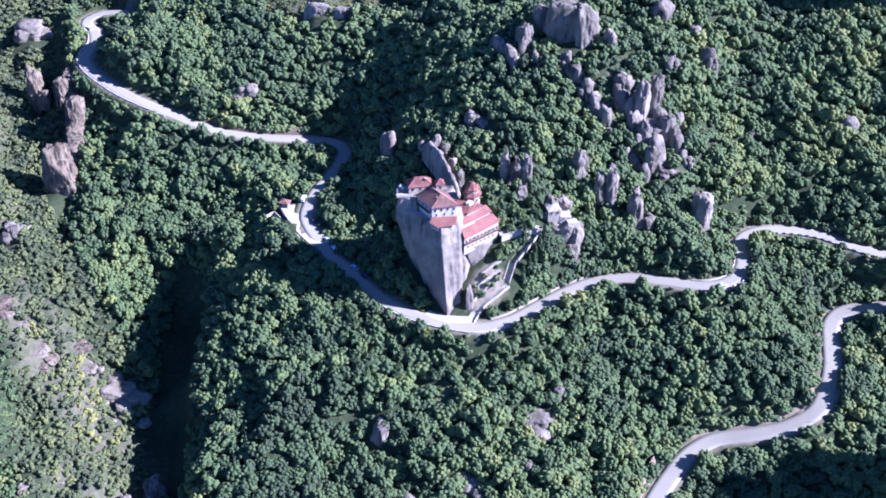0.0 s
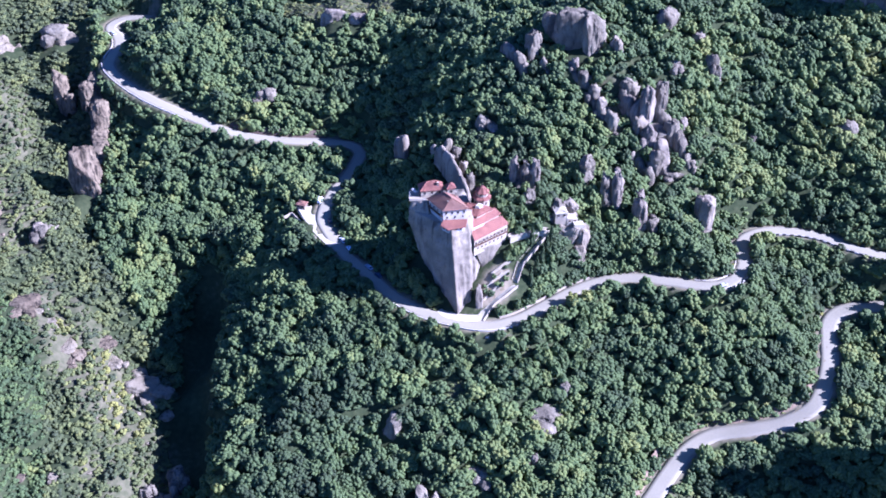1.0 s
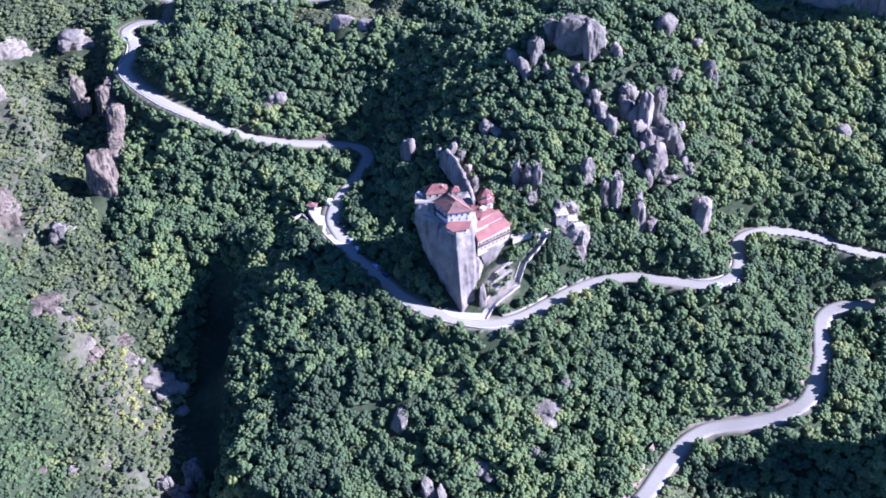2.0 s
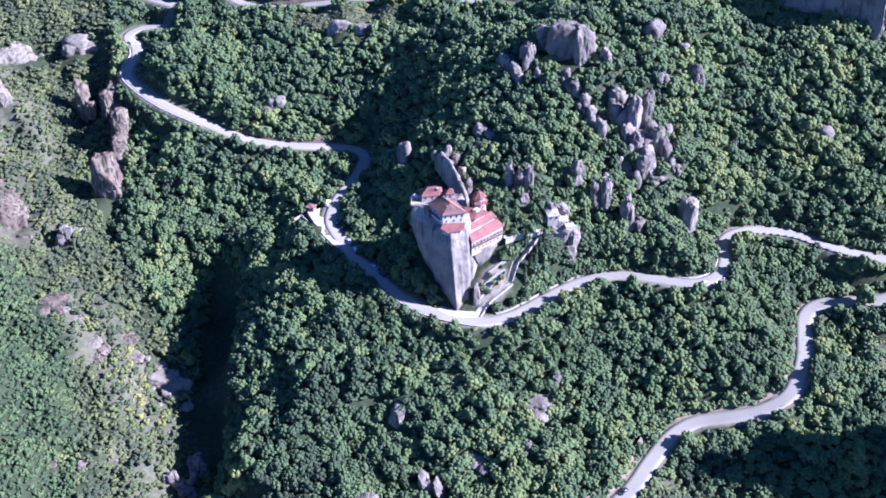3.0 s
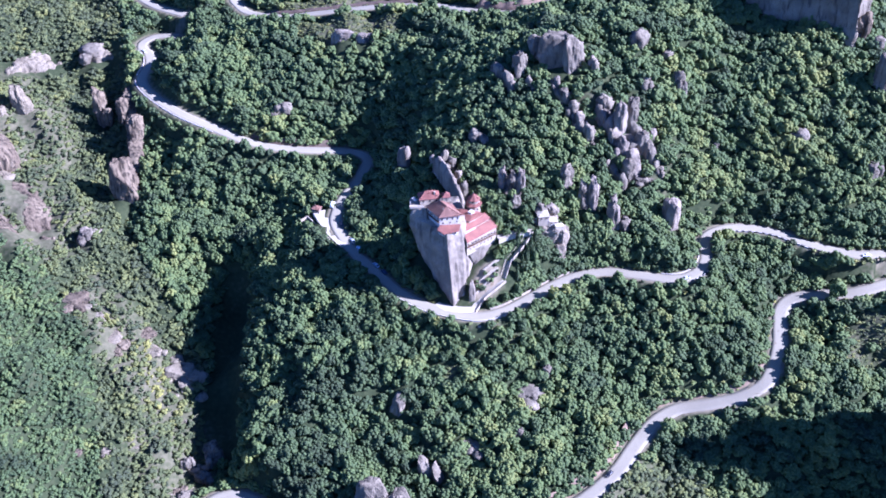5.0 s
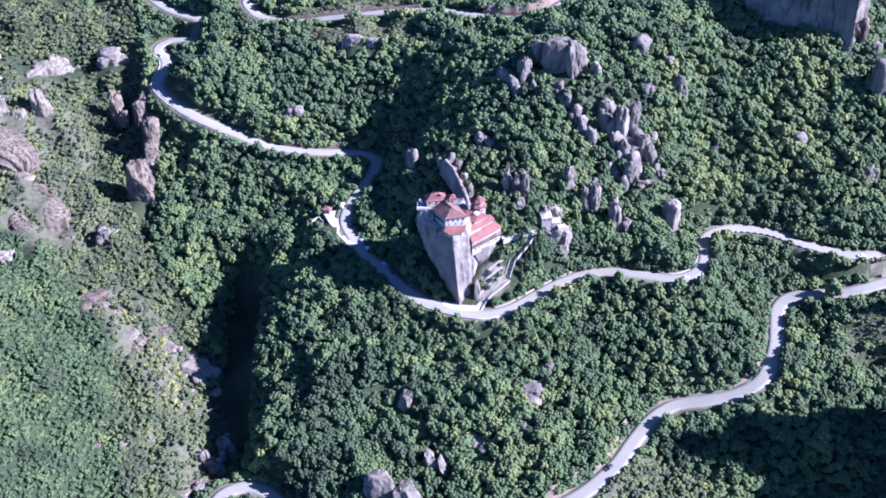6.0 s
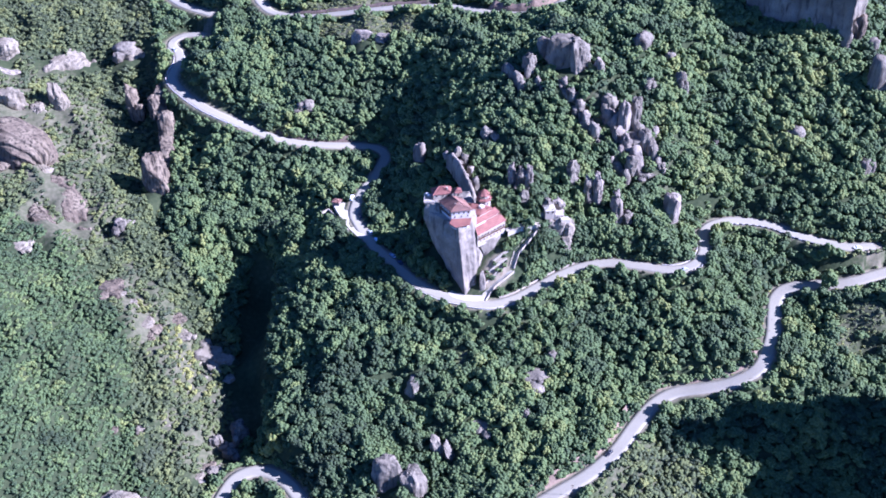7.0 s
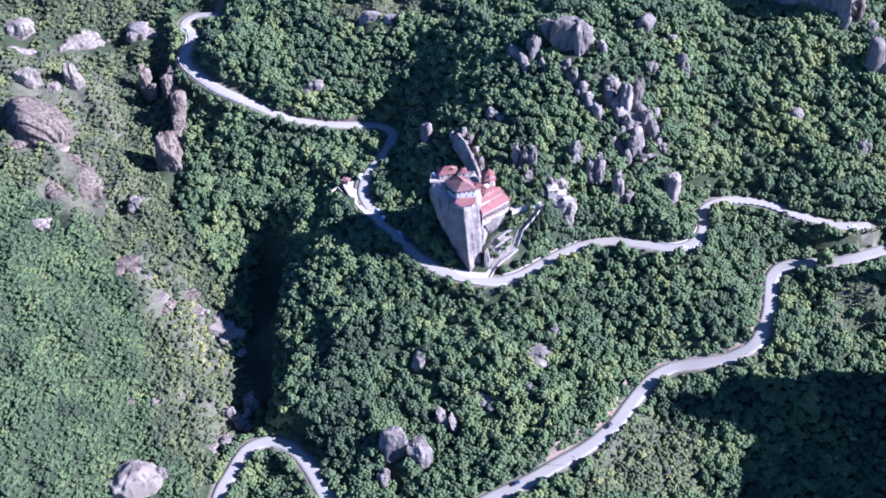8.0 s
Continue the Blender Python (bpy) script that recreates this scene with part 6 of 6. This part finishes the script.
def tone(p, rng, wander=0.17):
    """Stands of one tone run together, with odd trees among them; slope shade and haze are painted in."""
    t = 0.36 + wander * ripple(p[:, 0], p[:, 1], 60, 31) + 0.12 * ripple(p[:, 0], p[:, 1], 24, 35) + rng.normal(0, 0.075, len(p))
    # blob at 230, 120 paints in far-hill haze; the negative one, west-slope shade
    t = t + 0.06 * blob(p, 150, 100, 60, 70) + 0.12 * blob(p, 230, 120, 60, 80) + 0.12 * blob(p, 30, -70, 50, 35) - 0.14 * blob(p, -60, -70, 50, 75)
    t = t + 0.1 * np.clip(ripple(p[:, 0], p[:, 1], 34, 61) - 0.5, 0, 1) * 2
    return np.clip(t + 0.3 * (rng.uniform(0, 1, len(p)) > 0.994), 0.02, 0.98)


def plant(name, p, shapes, radius, height, tint, mat, rng, label, sink=0.25):
    """One mesh of many crowns on the ground."""
    z = ground_height(p)
    swell, k = np.clip(ripple(p[:, 0], p[:, 1], 26, 51), -1, 1), 0
    verts, faces, tints, base = [], [], [], 0
    for (x, y), g, t in zip(p, z, tint):
        v, f = shapes[rng.randint(len(shapes))]
        s, h, a = rng.uniform(*radius), rng.uniform(*height), rng.uniform(0, 6.28)
        h *= (0.6 + 0.4 * s / radius[1]) * (1 + 0.3 * swell[k])
        k += 1
        c, d, e = math.cos(a) * s, math.sin(a) * s, rng.uniform(0.75, 1.25)
        verts.append(np.c_[v[:, 0] * e * c - v[:, 1] / e * d + x, v[:, 0] * e * d + v[:, 1] / e * c + y, (v[:, 2] - 0.08) * h + g - sink])
        faces.append(f + base)
        tints.append(np.full(len(v), t))
        base += len(v)
    ob = array_mesh(name, np.concatenate(verts), np.concatenate(faces), mat, np.concatenate(tints), smooth="stone" not in name)
    return tagged(ob, label, "forest" if "forest" in name else "stones" if "stone" in name else "scrub", kind="stuff")


# single trees round the rock, each a thing of its own
def tree_kind(seed, tint, kind="oak"):
    v, f = crown_shape(seed, 11 if kind == "oak" else 12, 170, kind, 0.8)
    crown = bpy.data.meshes.new("crown")
    crown.from_pydata(v.tolist(), [], f.tolist())
    crown.attributes.new("tint", "FLOAT", "POINT").data.foreach_set("value", np.full(len(v), tint, np.float32))
    crown.materials.append(LEAF)
    tree = new("cypress" if kind == "cypress" else "tree")
    ob = new("crown", crown)
    ob.parent = tree
    ob.matrix_local = Matrix.Diagonal((3.2, 3.2, 5.4, 1)) @ Matrix.Translation((0, 0, 0.02)) if kind == "oak" else Matrix.Diagonal((3.4, 3.4, 9.5, 1))
    bm = bmesh.new()
    bmesh.ops.create_cone(bm, cap_ends=True, segments=7, radius1=0.32, radius2=0.12, depth=4.2, matrix=Matrix.Translation((0, 0, 1.6)))
    rng = random.Random(seed)
    for k in range(5):
        a = k * 1.26 + rng.uniform(-0.4, 0.4)
        beam(bm, (0, 0, 1.2 + 0.35 * k), (math.cos(a) * 1.5, math.sin(a) * 1.5, 2.6 + 0.35 * k), 0.13, 0.13)
    part("trunk", bm, BARK, tree)
    return tree


rng = np.random.RandomState(8)
spots, _ = jittered(4.3, 77, [(-60, -30), (60, -30), (75, 20), (66, 45), (24, 48), (-24, 60), (-50, 40)])
spots = spots[free(spots, 2.4)]
rng.shuffle(spots)
rest, spots = spots[170:], spots[:170]
kinds = [tree_kind(400 + k, t) for k, t in enumerate((0.16, 0.28, 0.36, 0.46, 0.6, 0.86))]
heights = ground_height(spots)
words = ["dark green oak tree beside the rock", "green oak tree on the wooded slope", "green oak tree near the road", "bright green tree on the slope", "pale green tree in the wood", "yellowing tree among green oaks"]
used = set()
for k, ((x, y), z) in enumerate(zip(spots, heights)):
    n = rng.choice(6, p=[0.2, 0.26, 0.24, 0.16, 0.1, 0.04])
    s = rng.uniform(0.95, 1.4)
    m = pose(x, y, z - 0.3, 0, 0, rng.uniform(0, 360))
    if n not in used:
        used.add(n)
        tree = kinds[n]
        tree.matrix_world = m
    else:
        tree = copy_thing(kinds[n], m)
    tree.scale = (s, s, s * rng.uniform(0.9, 1.15))
    tagged(tree, words[n], "tree", "trees round the rock")
for n, tree in enumerate(kinds):
    if n not in used:
        for o in (*tree.children_recursive, tree):
            bpy.data.objects.remove(o)
cypress = tree_kind(440, 0.12, "cypress")
for k, (x, y) in enumerate([(37.5, 12.5), (40.5, 16), (43.5, 19.5), (46, 23), (38, 24.5), (48, 27)]):
    m = pose(x, y, float(ground_height([(x, y)])[0]) - 0.3, 0, 0, 60 * k)
    tree = cypress if k == 0 else copy_thing(cypress, m)
    tree.matrix_world = m
    tagged(tree, "dark slender cypress beside the stairway", "cypress", "cypresses by the stairs")
lone = copy_thing(kinds[3], pose(229, 22, float(ground_height([(229, 22)])[0]), 0, 0, 40))
lone.scale = (1.9, 1.9, 2.1)
tagged(lone, "large bright green tree beside the lower road", "tree")

# the woods
wood, rng = jittered(4.5, 5, VALLEY)
LEFT_WOOD = [(-262, 60), (-215, 0), (-200, -60), (-190, -100), (-165, -110), (-160, -180), (-310, -195), (-400, 20), (-360, 110)]
NEAR_ROCK = [(-60, -30), (60, -30), (75, 20), (66, 45), (24, 48), (-24, 60), (-50, 40)]
ring = inside(wood, NEAR_ROCK)
wood = wood[free(wood, 1.7, 0.3) & ~inside(wood, DRY) & ~inside(wood, FLANK) & ~ring & (rng.uniform(0, 1, len(wood)) > 1.15 * meadow(wood))]
wood = np.vstack([wood, rest])
near = wood[:, 1] < 110
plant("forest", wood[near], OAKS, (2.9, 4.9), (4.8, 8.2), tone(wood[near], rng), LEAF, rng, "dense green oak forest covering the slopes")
plant("hill_forest", wood[~near], FAR_OAKS, (2.9, 4.9), (4.8, 8.2), tone(wood[~near], rng), LEAF, rng, "dense green oak forest on the hills behind")
under, rng = jittered(3.0, 43, VALLEY)
under = under[free(under, 1.2, 0.22) & ~inside(under, DRY) & ~inside(under, FLANK) & (meadow(under) < 0.1)]
lonely, stand = np.empty(len(under)), np.vstack([wood, spots])
for k in range(0, len(under), 2000):
    lonely[k:k + 2000] = np.sqrt(((under[k:k + 2000, None] - stand[None]) ** 2).sum(-1)).min(1)
under = under[lonely > 3.0]
plant("forest_undergrowth", under, FAR_TREES, (1.7, 2.9), (2.0, 3.8), tone(under, rng), LEAF, rng, "green bushes filling gaps between the oaks")
low, rng = jittered(2.8, 16, LEFT_WOOD)
low = low[free(low, 1.5, 0.5)]
plant("low_forest", low, BUSHES, (1.4, 2.6), (1.7, 3.2), tone(low, rng, 0.14) - 0.03, LEAF, rng, "bright green young oak wood on the western slope")
scrub, rng = jittered(2.95, 6, FLANK)
scrub = scrub[free(scrub, 1.5, 0.38) & ~inside(scrub, LEFT_WOOD)]
scrub = scrub[rng.uniform(0, 1, len(scrub)) > np.where(scrub[:, 1] > 60, 0.18, 0.08) * bare(scrub) + 0.01]
tint = np.clip(0.3 + 0.2 * ripple(scrub[:, 0], scrub[:, 1], 40, 33) + rng.normal(0, 0.1, len(scrub)) + 0.4 * blob(scrub, -180, -10, 45, 16, -55) * (rng.uniform(0, 1, len(scrub)) > 0.5), 0.02, 0.98)
plant("hillside_scrub", scrub, BUSHES, (1.1, 3.0), (1.4, 3.8), tint, SHRUB, rng, "grey-green and yellowing scrub on the stony flank")
# loose stones on the stony ground
def stone_shape(seed):
    bm = bmesh.new()
    bmesh.ops.create_icosphere(bm, subdivisions=2, radius=1)
    rng = np.random.RandomState(seed)
    v = np.array([x.co for x in bm.verts]) * rng.uniform(0.6, 1.0, 3)
    v *= 1 + rng.normal(0, 0.12, (len(v), 1))
    for _ in range(5):
        d = rng.normal(0, 1, 3)
        d /= np.linalg.norm(d)
        v -= np.maximum(v @ d - 0.55, 0)[:, None] * d * 0.9
    f = np.array([[x.index for x in g.verts] for g in bm.faces])
    bm.free()
    return v, f


STONES = [stone_shape(500 + k) for k in range(8)]
stones, rng = jittered(3.6, 12, FLANK)
stones = stones[free(stones, 1.0, 0.3) & ~inside(stones, LEFT_WOOD) & (rng.uniform(0, 1, len(stones)) < 0.07 * bare(stones) ** 1.5)]
plant("loose_stones", stones, STONES, (0.5, 2.3), (0.5, 2.0), np.full(len(stones), 0.5), TAN_ROCK, rng, "pale loose stones on the stony flank", sink=0.0)
gaps, rng = jittered(3.4, 9, VALLEY)
gaps = gaps[free(gaps, 0.8, 0.7, 1.0) & ~inside(gaps, FLANK) & ((road_distance(gaps)[0] < 8) | (meadow(gaps) > 0.1)) & (rng.uniform(0, 1, len(gaps)) > 0.4)]
plant("roadside_scrub", gaps, BUSHES, (0.8, 1.9), (1.0, 2.4), np.clip(rng.normal(0.4, 0.2, len(gaps)), 0, 1), SHRUB, rng, "low bushes along the road verges")
slope, rng = jittered(3.1, 23, [(44, 12), (96, 32), (94, 44), (70, 46), (50, 34), (34, 4), (30, -4)])
slope = slope[(road_distance(slope)[0] > 1.0) & ~inside(slope, BUILT) & (np.hypot(slope[:, 0] - 60, slope[:, 1] - 39) > 9)]
plant("slope_forest", slope, OAKS, (2.6, 4.2), (3.8, 6.4), tone(slope, rng) - 0.1, LEAF, rng, "dark green oaks between the road and the chapel")
verge, rng = jittered(3.2, 83, [(205, 28), (270, 36), (270, 62), (240, 56), (214, 62), (200, 50)])
verge = verge[(road_distance(verge)[0] > 1.2) & (rng.uniform(0, 1, len(verge)) > 0.25)]
plant("slope_scrub", verge, BUSHES, (1.3, 2.9), (1.6, 3.4), np.clip(rng.normal(0.36, 0.15, len(verge)), 0, 1), SHRUB, rng, "green bushes on the slope between two roads")
dry, rng = jittered(2.6, 29, DRY)
dry = dry[(road_distance(dry)[0] > 0.8) & (rng.uniform(0, 1, len(dry)) > 0.2)]
plant("dry_scrub", dry, BUSHES, (1.8, 3.4), (2.2, 4.2), np.clip(rng.normal(0.3, 0.14, len(dry)), 0, 1), SHRUB, rng, "grey-brown scrub on dry earth below the road")
beds, rng = jittered(2.3, 19, [(12, 2), (30, 10), (47, 26), (45, 31), (33, 24), (26, 20), (14, 9)])
near_path = np.array([(x, y) for x, y, _ in PATH_LINE] + [(29.5, 10.5), (31, 13.8), (32.5, 17), (36.8, 20.7), (40.5, 24), (43.5, 27.4), (46, 30)])
beds = beds[(np.sqrt(((beds[:, None] - near_path[None]) ** 2).sum(-1)).min(1) > 2.9) & (rng.uniform(0, 1, len(beds)) > np.where(beds[:, 0] < 27, 0.45, 0.1))]
plant("terrace_scrub", beds, BUSHES, (1.2, 2.4), (1.6, 3.6), np.clip(rng.normal(0.3, 0.15, len(beds)), 0, 1), LEAF, rng, "dark green shrubs between the terraces and stairs")
grass, rng = jittered(1.9, 37, VALLEY)
grass = grass[(meadow(grass) > 0.2) & (road_distance(grass)[0] > 1.0) & ~inside(grass, BUILT) & (rng.uniform(0, 1, len(grass)) > 0.12)]
plant("meadow_scrub", grass, BUSHES, (0.7, 1.5), (0.4, 1.0), np.clip(rng.normal(0.42, 0.14, len(grass)), 0, 1), SHRUB, rng, "low dry grass tussocks and small bushes")
outer, rng = jittered(11, 10, [(-440, 430), (330, 430), (330, -195), (-440, -195)])
outer = outer[~inside(outer, VALLEY) & (road_distance(outer)[0] > 4)]
plant("far_forest", outer, FAR_TREES, (4.5, 7.0), (5, 8), tone(outer, rng), LEAF, rng, "distant green oak wood round the valley")
